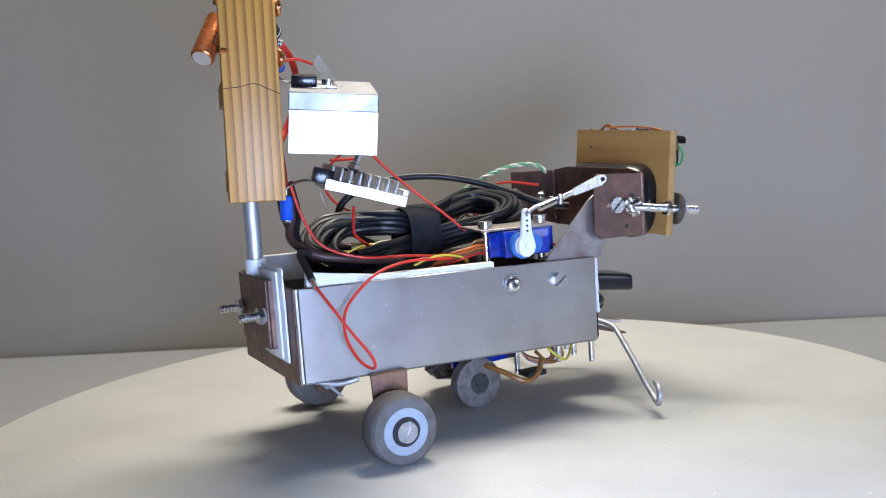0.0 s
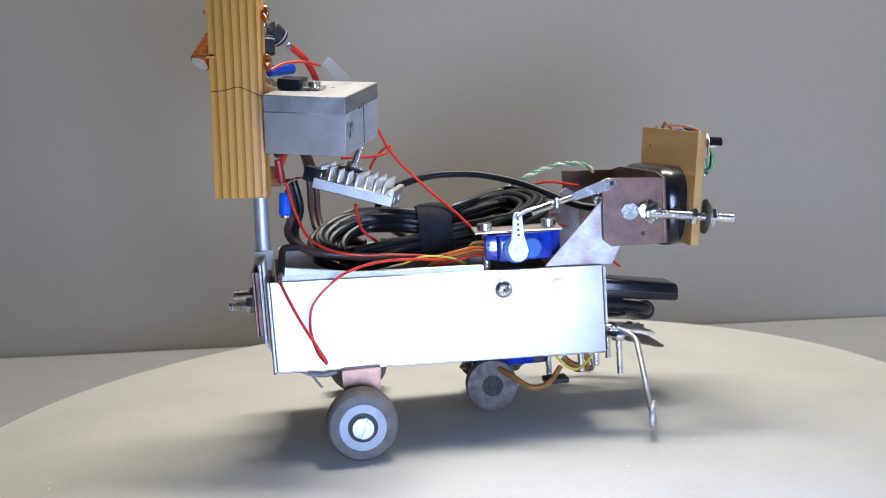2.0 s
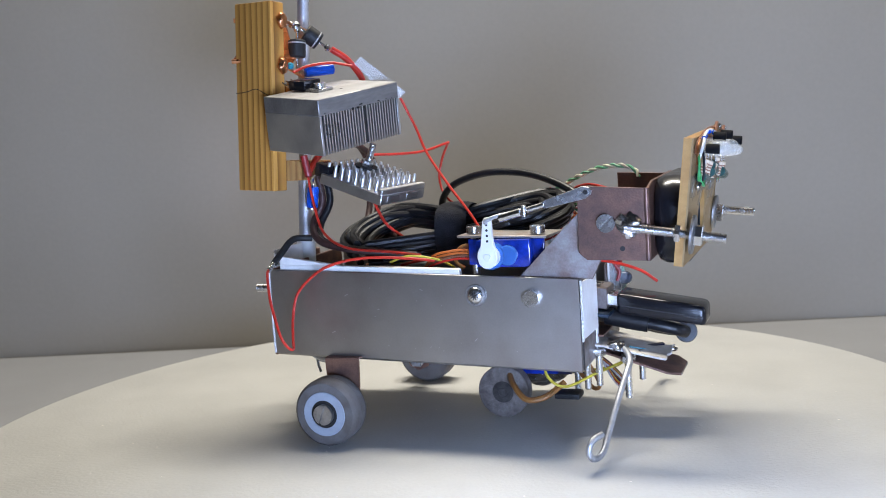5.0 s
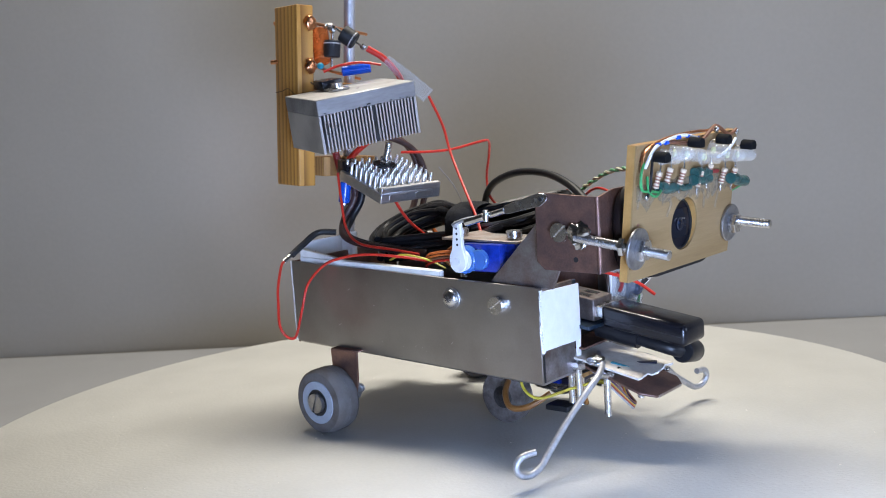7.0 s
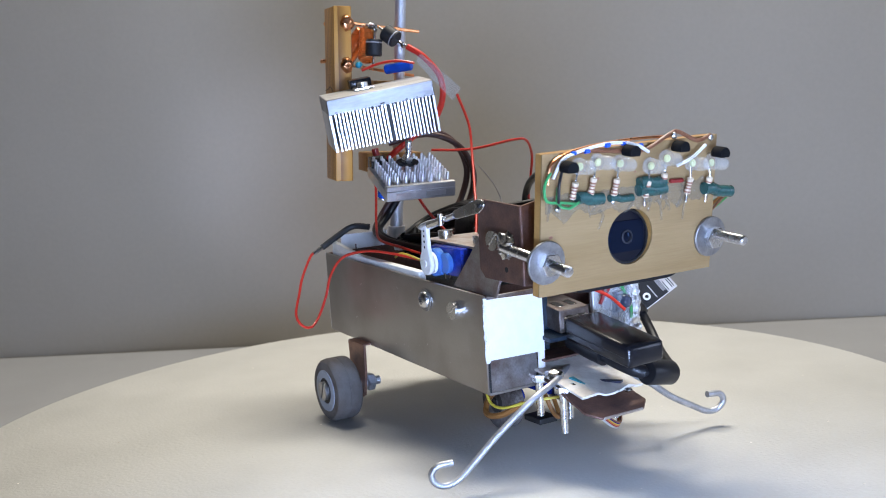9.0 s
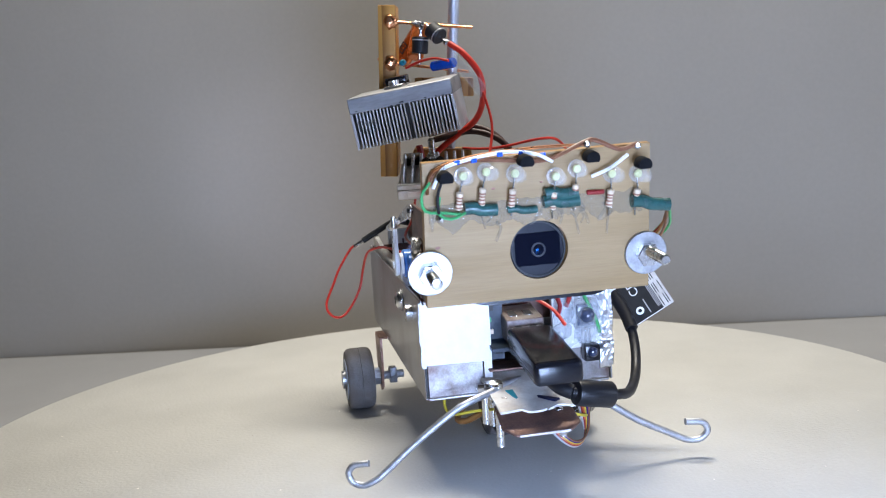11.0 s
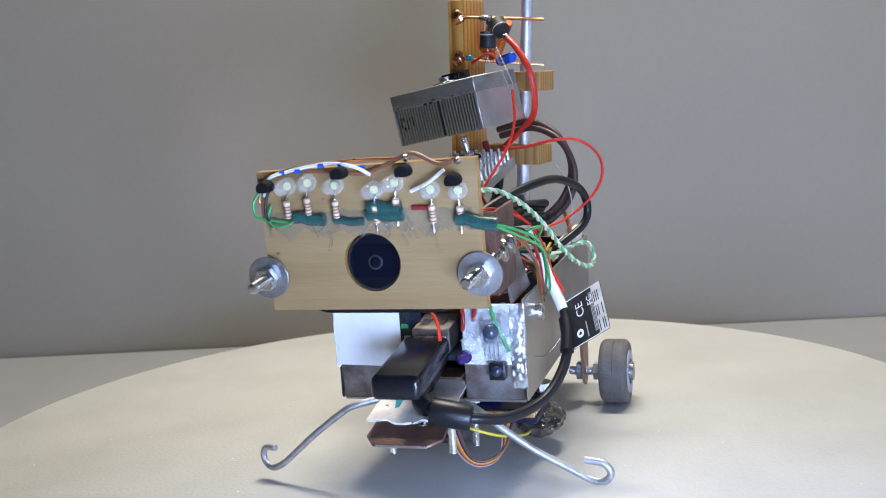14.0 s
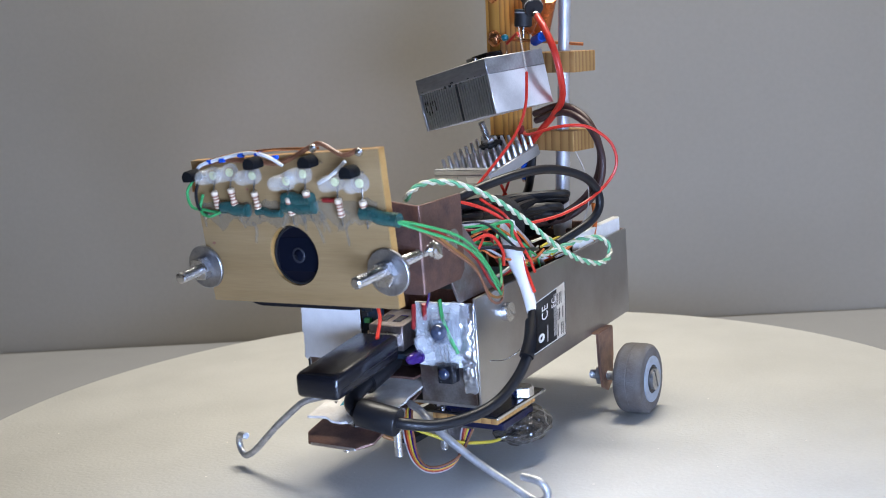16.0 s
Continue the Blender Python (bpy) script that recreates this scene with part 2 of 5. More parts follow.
def washer(c, d, r, hole, t, bm=None, seg=28):
    bm = bm or bmesh.new()
    c, d = Vector(c), Vector(d).normalized()
    q = d.to_track_quat("Z", "Y")
    a, b = q @ Vector((1, 0, 0)), q @ Vector((0, 1, 0))
    rings = []
    for s, rr in ((0, hole), (0, r - 0.2), (0.2, r), (t - 0.2, r), (t, r - 0.2), (t, hole)):
        rings.append([bm.verts.new(c + d * s + (a * math.cos(k * math.tau / seg) + b * math.sin(k * math.tau / seg)) * rr) for k in range(seg)])
    rings.append(rings[0])
    for one, two in zip(rings, rings[1:]):
        for k in range(seg):
            bm.faces.new((one[k], one[(k + 1) % seg], two[(k + 1) % seg], two[k]))
    return bm


def curve_points(pts, step=1.6):
    """A smooth line through the points."""
    p = [Vector(v) for v in pts]
    p = [2 * p[0] - p[1]] + p + [2 * p[-1] - p[-2]]
    out = []
    for i in range(1, len(p) - 2):
        n = max(2, int((p[i + 1] - p[i]).length / step))
        for k in range(n):
            t = k / n
            a, b, c, d = p[i - 1], p[i], p[i + 1], p[i + 2]
            out.append(0.5 * (2 * b + (c - a) * t + (2 * a - 5 * b + 4 * c - d) * t * t + (3 * b - a - 3 * c + d) * t ** 3))
    return out + [p[-2]]


def sweep(line, r, seg=8, bm=None, closed=False):
    """A tube of radius r (or one radius for each point) along a line of points."""
    bm = bm or bmesh.new()
    n = len(line)
    rr = r if isinstance(r, list) else [r] * n
    side, rings = None, []
    for i, c in enumerate(line):
        t = (line[(i + 1) % n if closed else min(i + 1, n - 1)] - line[(i - 1) if closed or i else 0]).normalized()
        if side is None:
            side = t.orthogonal().normalized()
        side = (side - t * side.dot(t)).normalized()
        up = t.cross(side)
        rings.append([bm.verts.new(c + (side * math.cos(k * math.tau / seg) + up * math.sin(k * math.tau / seg)) * rr[i]) for k in range(seg)])
    pairs = list(zip(rings, rings[1:]))
    for one, two in pairs:
        for k in range(seg):
            bm.faces.new((one[k], one[(k + 1) % seg], two[(k + 1) % seg], two[k]))
    bm.faces.new(rings[0][::-1])
    bm.faces.new(rings[-1])
    return bm


def wire(pts, r, seg=8, step=1.6, bm=None):
    return sweep(curve_points(pts, step), r, seg, bm)


def twisted(pts, r, turn, phase):
    """One strand of a twisted pair."""
    line = curve_points(pts, 0.8)
    out, side, run = [], None, 0.0
    for i, c in enumerate(line):
        t = (line[min(i + 1, len(line) - 1)] - line[max(i - 1, 0)]).normalized()
        if side is None:
            side = t.orthogonal().normalized()
        side = (side - t * side.dot(t)).normalized()
        up = t.cross(side)
        if i:
            run += (c - line[i - 1]).length
        a = run / turn * math.tau + phase
        out.append(c + (side * math.cos(a) + up * math.sin(a)) * r * 0.95)
    return sweep(out, r, 7)


def plate(poly, t, to3, bevel=0.0):
    """A flat plate: an outline in the plane, thickness t, and a function that takes (a, b, depth) to a place."""
    bm = bmesh.new()
    lo = [bm.verts.new(to3(a, b, 0)) for a, b in poly]
    hi = [bm.verts.new(to3(a, b, t)) for a, b in poly]
    bm.faces.new(lo)
    bm.faces.new(hi[::-1])
    for k in range(len(poly)):
        j = (k + 1) % len(poly)
        bm.faces.new((lo[k], hi[k], hi[j], lo[j]))
    bmesh.ops.recalc_face_normals(bm, faces=bm.faces[:])
    if bevel:
        bmesh.ops.bevel(bm, geom=bm.edges[:], offset=bevel, segments=1, affect="EDGES")
    return bm


def lump(c, sx, sy, sz, rough=0.18, seed=0, sub=3):
    """An uneven blob, for glue and solder."""
    bm = bmesh.new()
    bmesh.ops.create_icosphere(bm, subdivisions=sub, radius=1)
    for v in bm.verts:
        k = 1 + rough * noise.noise(v.co * 1.7 + Vector((seed * 7.3, seed, 0))) + 0.5 * rough * noise.noise(v.co * 4.1 + Vector((seed, 0, seed * 3.1)))
        v.co = Vector(c) + Vector((v.co.x * sx, v.co.y * sy, v.co.z * sz)) * k
    return bm


def smear(to3, u0, u1, v0, v1, nu=96, nv=22, thick=0.7):
    """A thin ragged sheet of glue: to3 takes (along, up, out) to a place."""
    bm, top, low = bmesh.new(), [], []
    for i in range(nu + 1):
        u = u0 + (u1 - u0) * i / nu
        lo = v0 + 4.0 * noise.noise(Vector((u * 0.16, 3, 0))) + 1.5 * noise.noise(Vector((u * 0.6, 9, 0)))
        hi = v1 + 1.5 * noise.noise(Vector((u * 0.3, 20, 0)))
        a, c = [], []
        for j in range(nv + 1):
            v = lo + (hi - lo) * j / nv
            edge = min(1.0, 4.0 * j / nv, 4.0 * (nv - j) / nv)
            w = 0.12 + edge * (thick + 1.3 * thick * noise.noise(Vector((u * 0.33, v * 0.33, 5))) + 0.7 * thick * noise.noise(Vector((u * 0.9, v * 0.9, 2))))
            a.append(bm.verts.new(to3(u, v, max(0.1, w))))
            c.append(bm.verts.new(to3(u, v, 0.03)))
        top.append(a)
        low.append(c)
    for i in range(nu):
        for j in range(nv):
            bm.faces.new((top[i][j], top[i][j + 1], top[i + 1][j + 1], top[i + 1][j]))
            bm.faces.new((low[i][j], low[i + 1][j], low[i + 1][j + 1], low[i][j + 1]))
        for j in (0, nv):
            bm.faces.new((top[i][j], top[i + 1][j], low[i + 1][j], low[i][j]))
    for i in (0, nu):
        for j in range(nv):
            bm.faces.new((top[i][j], top[i][j + 1], low[i][j + 1], low[i][j]))
    return bm


def slotted_head(c, d, r, h, slot=(0, 0, 1)):
    """A cheese-head screw with a cut slot: two half discs on a base."""
    c, d, s = Vector(c), Vector(d).normalized(), Vector(slot).normalized()
    q = d.cross(s).normalized()
    bm = lathe([(0, r), (h * 0.55, r)], c, c + d * h, 22)
    for sign in (-1, 1):
        own, n = bmesh.new(), 11
        lo, hi = [], []
        g = r * 0.14
        a0 = math.asin(g / r)
        for k in range(n + 1):
            a = a0 + (math.pi - 2 * a0) * k / n
            p = c + s * (r * math.cos(a)) + q * (sign * r * math.sin(a))
            lo.append(own.verts.new(p + d * h * 0.55))
            hi.append(own.verts.new(p + d * h))
        own.faces.new(lo)
        own.faces.new(hi[::-1])
        for k in range(n + 1):
            j = (k + 1) % (n + 1)
            own.faces.new((lo[k], hi[k], hi[j], lo[j]))
        bm = join(bm, own)
    return bm


# ---------- the room ----------
def setting(name, x0, x1, y0, y1, z0, z1, mat, label, bevel=0.0):
    bm = box(x0 * 1000, x1 * 1000, y0 * 1000, y1 * 1000, z0 * 1000, z1 * 1000, bevel)
    ob = part(name, bm, mat, m=pose(0, 0, 0, 0, 0, WALL_TURN))
    return tagged(ob, label, name.split("_")[0], kind="structure")


TABLE_Z = -0.04
setting("wall_north", -2.2, 2.2, 0.356, 0.456, -0.79, 1.9, "wall", "plain grey matt backdrop wall behind the turntable")
setting("wall_south", -2.2, 2.2, -2.6, -2.5, -0.79, 1.9, "plaster", "plain painted wall behind the camera")
setting("wall_west", -2.2, -2.1, -2.5, 0.356, -0.79, 1.9, "plaster", "plain painted side wall of the room")
setting("wall_east", 2.1, 2.2, -2.5, 0.356, -0.79, 1.9, "plaster", "plain painted side wall of the room")
setting("floor", -2.1, 2.1, -2.5, 0.356, -0.84, -0.79, "plaster", "plain grey floor of the room")
setting("ceiling", -2.2, 2.2, -2.6, 0.456, 1.9, 1.95, "plaster", "plain pale ceiling above the table")


def table():
    root = tagged(new("table"), "pale grey table that carries the turntable", "table")
    root.matrix_basis = pose(0, 0, 0, 0, 0, WALL_TURN)
    part("tabletop", box(-1200, 1200, -640, 353, -70, -40, 3), "table", root)
    for x in (-1120, 1120):
        for y in (-580, 300):
            part("leg", box(x - 30, x + 30, y - 30, y + 30, -790, -70, 2), "table", root)
    return root


def turntable():
    root = tagged(new("turntable"), "round off-white turntable disc with a plain worn top", "turntable")
    part("disc", lathe([(0, 219), (2.5, 222), (9.5, 222), (12, 220.5)], (0, 0, -12), (0, 0, 0), 128), "disc", root, crease=60)
    rnd, dust = random.Random(11), bmesh.new()
    for k in range(70):
        r, a, q = 210 * math.sqrt(rnd.random()), rnd.uniform(0, math.tau), rnd.uniform(0.25, 0.6)
        c = Vector((r * math.cos(a), r * math.sin(a), 0.02))
        top = dust.verts.new(c + Vector((0, 0, 0.25)))
        ring = [dust.verts.new(c + Vector((q * math.cos(t) * rnd.uniform(0.6, 1.3), q * math.sin(t), 0))) for t in (0, 1.3, 2.5, 3.8, 5.0)]
        for i in range(5):
            dust.faces.new((top, ring[i], ring[(i + 1) % 5]))
        dust.faces.new(ring[::-1])
    tagged(part("dust", dust, "paper", root), kind="stuff")
    part("pedestal", lathe([(0, 90), (28, 90)], (0, 0, -40), (0, 0, -12), 48), "matt_black", root)
    return root


def light_panel():
    """A square lamp standing on the table: bulbs behind a black grille, lit by led_panel."""
    root = tagged(new("light_panel"), "square black lamp panel with a bulb grille standing on the table", "lamp")
    root.matrix_basis = pose(0.085, -0.50, TABLE_Z)
    own = pose(-0.085, 0.50, -TABLE_Z) @ look((0.085, -0.50, 0.045), (-0.02, 0.0, 0.07))
    part("housing", box(-85, 85, -84, 90, 4, 24, 2), "matt_black", root, m=own)
    grille = bmesh.new()
    for x in range(-80, 81, 16):
        box(x - 2.8, x + 2.8, -84, 86, -6.5, -5.5, bm=grille)
    for y in range(-84, 87, 10):
        box(-82, 82, y - 1.4, y + 1.4, -6.4, -5.6, bm=grille)
    part("grille", grille, "matt_black", root, m=own)
    for x in (-84, 82.5):
        part("frame_side", box(x, x + 1.5, -84, 88, -8, 4), "matt_black", root, m=own)
    return root


table()
light_panel()
TURNTABLE = turntable()

# ---------- the robot: x forward, y to its left, z up from the disc ----------
ROBOT = tagged(new("robot"), "home-made wheeled robot of steel sheet, wood and loose wires", "robot")
SLOPE = -0.033  # the chassis dips towards its nose


def dip(bm):
    for v in bm.verts:
        v.co.z += SLOPE * v.co.x
    return bm


def chassis():
    # long folded side panels, with a rounded lower fold
    def side(y, out):
        bm = box(-72.5, 66.5, min(y, y + out), max(y, y + out), 32.6, 70.4, 0.35, 1)
        return dip(bm)
    right = part("side_panel", side(-20.2, -1.1), "steel", ROBOT, "bare brushed steel side panel with scratches")
    left = part("side_panel", side(51.2, 1.1), "steel", ROBOT, "bare brushed steel side panel with scratches")
    part("floor_plate", dip(box(-72, 66, -20.1, 51.1, 31.9, 33.1, 0.3, 1)), "steel", ROBOT)
    part("rear_plate", dip(box(-74.2, -72.9, -19.6, 51.0, 31.5, 70.0, 0.3, 1)), "rust", ROBOT, "brown rusted rear plate")
    # folded front flanges with an open middle
    part("front_flange", dip(box(65.6, 66.8, -20.0, 1.4, 33.2, 70, 0.3, 1)), "flange", ROBOT, "stained tin flange")
    part("front_flange", dip(box(65.6, 66.8, 28.6, 51.0, 33.2, 68, 0.3, 1)), "flange", ROBOT, "stained tin flange")
    rim = [(-21.6 + (0.5 if k % 2 else -0.3) + 0.5 * noise.noise(Vector((k * 0.6, 2, 0))), 69 - 23 * k / 28) for k in range(29)] + [(4.7, 45.4), (4.7, 57), (4.6, 68)]
    part("white_label", dip(plate(rim, 0.6, lambda a, b, d: Vector((67.0 + d, a, b)))), "white", ROBOT, "blank white sticker with a torn edge")
    part("white_strip", dip(box(66.9, 67.5, 1.6, 4.7, 35.0, 47.0, 0.15, 1)), "foam", ROBOT, "narrow white paper strip")
    part("seam", dip(box(66.9, 67.2, -20.9, -20.2, 33.5, 46, 0)), "matt_black", ROBOT)
    # circuit board and chips behind the open front
    inner = part("inner_card", dip(box(61.0, 62.2, 2, 11, 44, 68, 0.1, 1)), "pcb", ROBOT, "dark green circuit card with chips")
    rnd = random.Random(8)
    for k in range(9):
        y, z, q = rnd.uniform(3, 9), rnd.uniform(46, 66), rnd.uniform(0.8, 1.8)
        part("chip", dip(box(62.2, 63.0 + rnd.uniform(0, 0.8), y - q, y + q, z - q * 0.7, z + q * 0.7, 0.1, 1)), rnd.choice(("matt_black", "green", "solder", "resistor")), inner)
    part("brown_shelf", dip(box(58, 70, 3, 28, 41.5, 42.4, 0.2, 1)), "rust", ROBOT)
    torn = dip(box(66.9, 67.5, -21.9, -20.2, 45, 69.5, 0))
    bmesh.ops.subdivide_edges(torn, edges=torn.edges[:], cuts=18)
    for v in torn.verts:
        v.co.y += 0.9 * noise.noise(Vector((v.co.y, 1, v.co.z * 0.8)))
        v.co.x += 0.5 * noise.noise(Vector((v.co.y, 4, v.co.z * 0.6)))
    part("torn_paper", torn, "foam", ROBOT, "torn white paper along the front edge")
    # pale card strips along the top edges
    part("card_strip", dip(box(-68, 16, -19.6, -16.2, 66, 76.5 - 4, 0.3, 1)), "foam", ROBOT, "white foam strip inside the edge")
    tilt = box(-68, -34, -19.4, -17.2, 70, 76.2, 0.3, 1)
    for v in tilt.verts:
        if v.co.z > 74:
            v.co.z -= max(0, v.co.x + 68) * 0.12
    part("card_strip", dip(tilt), "foam", ROBOT)
    part("card_strip", dip(box(-70, -25, 47, 50.4, 64, 76, 0.4, 1)), "foam", ROBOT)
    edge = box(-73.5, -72.7, -20.9, -19.9, 32.8, 70.2)
    bmesh.ops.subdivide_edges(edge, edges=edge.edges[:], cuts=12)
    for v in edge.verts:
        v.co.y += 0.25 * noise.noise(Vector((v.co.x, 3, v.co.z * 0.35)))
    part("paper_edge", dip(edge), "foam", ROBOT, "white paper showing along the rear corner")
    clip = part("cable_clip", wire([(-66, -4, 32.4), (-60, -8, 30.6), (-54, -12, 30.2), (-48, -15, 31.8)], 1.2, 10), "tube", ROBOT, "grey plastic clip under the chassis")
    part("clip_tail", wire([(-59, -9, 30.4), (-57, -12, 27.6), (-55, -14, 25.4)], 0.6, 8), "tube", clip)
    # screws in the side panels
    for x, z, r, y, d in ((23.4, 61.5, 3.7, -21.3, -1), (46.9, 60.4, 3.4, -21.3, -1), (45.9, 59.6, 3.4, 52.3, 1)):
        panel = right if d < 0 else left
        if x < 30:
            head = lathe([(0, r), (0.9, r), (1.9, r * 0.86), (2.5, r * 0.55), (2.6, 0.1)], (x, y, z), (x, y - 2.6, z), 26)
            pan = part("panel_screw", head, "zinc", panel, "bright pan-head cross screw")
            # dark bars on the head carry the shade of its cross cut
            for c in (0.5, 1.27, 2.04, 2.81):
                a = Vector((math.cos(c), 0, math.sin(c))) * 1.7
                part("recess", rod(Vector((x, y - 2.45, z)) - a, Vector((x, y - 2.45, z)) + a, 0.26, 6), "worn_hub", pan)
            continue
        part("panel_screw", slotted_head((x, y, z), (0, d, 0), r, 2.4, (1, 0, 0.7)), "zinc", panel, "slotted zinc screw")
    w = washer((23.4, -21.3, 61.5), (0, -1, 0), 4.6, 2.0, 0.7)
    part("washer", w, "dull_zinc", right)
    # pale scuffs and flecks on the near panel
    rnd, fleck = random.Random(5), bmesh.new()
    for k in range(26):
        x, z, q, a = rnd.gauss(-5, 26), rnd.uniform(38, 66), rnd.uniform(0.10, 0.28), rnd.uniform(-0.5, 0.8)
        if not -68 < x < 60:
            continue
        n = rnd.uniform(1, 4.5) if k % 4 == 0 else 1.0
        ring = [fleck.verts.new((x + q * n * c * math.cos(a) - q * d * math.sin(a), -21.36, z + SLOPE * x + q * n * c * math.sin(a) + q * d * math.cos(a))) for c, d in ((-1, -0.4), (0.2, -0.8), (1, -0.1), (0.7, 0.6), (-0.5, 0.8))]
        tip = fleck.verts.new((x, -21.42, z + SLOPE * x))
        for i in range(5):
            fleck.faces.new((tip, ring[i], ring[(i + 1) % 5]))
        fleck.faces.new(ring[::-1])
    tagged(part("scuff", fleck, "tube", right), kind="stuff")
    # the inside of the box seen between the cables
    part("inner_board", dip(box(-60, 56, -14, 46, 52, 54, 0.3, 1)), "pcb", ROBOT, "dark circuit board inside the chassis")
    part("inner_wall", dip(box(48, 49.2, -18, 49, 55, 69, 0.2, 1)), "rust", ROBOT)


chassis()


def wheel(name, cx, y_out, cz, r, width, s, label):
    """s: the side, -1 for the robot's right. Its outer face lies at y_out."""
    y_in = y_out - s * width
    t = part(name, lathe([(0, 7), (0.2, r * 0.90), (1.2, r * 0.975), (3, r), (width * 0.5 - 0.3, r), (width * 0.5, r - 0.25), (width * 0.5 + 0.3, r), (width - 3, r), (width - 1.2, r * 0.975), (width - 0.2, r * 0.90), (width, 7)],
                             (cx, y_in, cz), (cx, y_out, cz), 48), "tyre", ROBOT, label)
    part("rim", washer((cx, y_out - s * 0.4, cz), (0, s, 0), r * 0.66, 6.0, 0.8, seg=40), "rim", t, "pale grey plastic rim")
    # flat black ring: shade of the recess round the bolt put into colour
    part("hub_shade_ring", washer((cx, y_out - s * 0.2, cz), (0, s, 0), 6.0, 4.4, 0.35, seg=30), "matt_black", t)
    part("axle_bolt", slotted_head((cx, y_out + s * 0.05, cz), (0, s, 0), 4.3, 1.8, (0.4, 0, 1)), "dull_zinc", t, "slotted zinc axle bolt")
    part("axle", screw_thread((cx, y_in - s * 15, cz), (cx, y_in + s * 1, cz), 2.0), "wire_steel", t)
    part("nut", nut((cx, y_in - s * 3.8, cz), (cx, y_in - s * 0.4, cz), 4.2), "wire_steel", t)
    part("nut", nut((cx, y_in - s * 11.5, cz), (cx, y_in - s * 8, cz), 4.2), "wire_steel", t)
    return t


wheel("wheel", -40.2, -41.0, 14.4, 14.4, 12.5, -1, "grey rubber wheel on a slotted bolt")
wheel("wheel", -36.5, 75.0, 14.6, 14.6, 12.5, 1, "grey rubber wheel on a slotted bolt")


def strip_bracket(cx, y, cz, s):
    top = 34.0
    poly = [(cx - 8, top), (cx + 8, top), (cx + 7.5, 22), (cx + 5, cz - 4), (cx, cz - 6.5), (cx - 5, cz - 4), (cx - 7.5, 22)]
    b = part("wheel_bracket", plate(poly, 1.1, lambda a, h, d: Vector((a, y + d, h))), "copperplate", ROBOT, "bent copper-brown strip bracket")
    y_in = -18 if s < 0 else 49
    part("bracket_foot", box(cx - 8, cx + 8, min(y, y_in), max(y + 1.1, y_in), 33.9, 35.0 - 1.9 + 1.6, 0.3, 1), "copperplate", b)


strip_bracket(-38.5, -25.0, 14.4, -1)
strip_bracket(-36.5, 54.2, 14.6, 1)


def underside():
    # drive wheel, its servo and the glued sensor under the nose
    d = part("drive_wheel", lathe([(0, 3), (0.1, 10.6), (0.8, 11.6), (6.7, 11.6), (7.4, 10.6), (7.5, 3)], (21.8, 10.5, 11.6), (21.8, 18, 11.6), 36), "worn_wheel", ROBOT, "worn grey rough drive wheel")
    # the dent's shade is put into this dark colour
    part("hub", lathe([(0, 5.0), (0.25, 4.6), (0.3, 2.0), (0.9, 1.6)], (21.8, 10.6, 11.6), (21.8, 9.6, 11.6), 26), "worn_hub", d)
    sv = part("drive_servo", box(20, 40, 22, 34, 17, 28.5, 0.8), "servo", ROBOT, "blue plastic micro servo")
    part("servo_neck", rod((21.8, 17, 11.6), (22, 23, 14), 4, 16, 0.4), "servo", sv)
    part("servo_tab", box(15, 44, 23, 25.5, 17, 27, 0.4), "servo", sv)
    part("servo_holder", box(46, 57, 8, 17, 10, 12.5, 0.6), "matt_black", ROBOT, "black servo holder")
    part("under_plate", box(18, 56, 20, 52, 23.0, 24, 0.3, 1), "black", ROBOT, "dark glossy plate under the nose")
    part("plate_edge", box(17.6, 56.4, 51.9, 52.4, 22.6, 23.6, 0.1, 1), "zinc", ROBOT)
    part("under_board", box(26, 50, 24, 51, 16.8, 19.6, 0.3, 1), "navy", ROBOT, "dark circuit board")
    part("glue_blob", lump((28, 47, 11.8), 14.5, 9.5, 6.2, 0.18, 2, 5), "dark_glue", ROBOT, "dark smoked blob of clear glue", crease=180)
    part("bright_pin", rod((52, 44, 12), (36, 49, 11.5), 0.6, 8), "solder", ROBOT)
    part("under_ply", box(24, 54, 24, 51.0, 20.2, 22.4, 0.3, 1), "block", ROBOT, "thin strip of plywood under the plate")
    for x, y, z0, z1 in ((30, 49, 14, 25), (52, 27, 8, 26), (79.6, 3.3, 13.5, 30), (81.1, 26.8, 15, 30), (62, 5, 16, 33), (68, 1, 19, 33)):
        b = part("hanging_bolt", screw_thread((x, y, z0), (x, y, z1), 1.5), "zinc", ROBOT, "threaded zinc bolt")
        big = 1.3 if y > 40 else 1.0
        part("nut", nut((x, y, z1 - 1.0), (x, y, z1 - 1.0 + 3.0 * big), 3.3 * big), "zinc", b)
    part("servo_lead", wire([(24, 14, 20), (30, 2, 17), (37, -4, 13), (45, -2, 14), (52, 4, 19)], 1.3), "ochre", ROBOT, "ochre servo lead")
    part("yellow_wire", wire([(46, -6, 31), (49, -11, 25), (56, -10, 21), (66, 0, 24), (76, 16, 26)], 0.6), "yellow", ROBOT)
    for k, m in enumerate(("grey_wire", "dark_red", "orange", "yellow", "violet", "brown")):
        d = 0.85 * k
        part("ribbon_wire", wire([(60, 16 + d, 30), (68, 20 + d, 22), (74, 27 + d * 0.8, 12), (73, 34 + d * 0.5, 7.5 + d * 0.5), (66, 40 + d * 0.4, 9.5 + d * 0.6), (60, 40 + d, 20)], 0.45), m, ROBOT)
    part("sensor_wire", wire([(72, 28, 22), (66, 40, 17), (52, 46, 13), (40, 46, 11)], 0.6), "yellow", ROBOT)
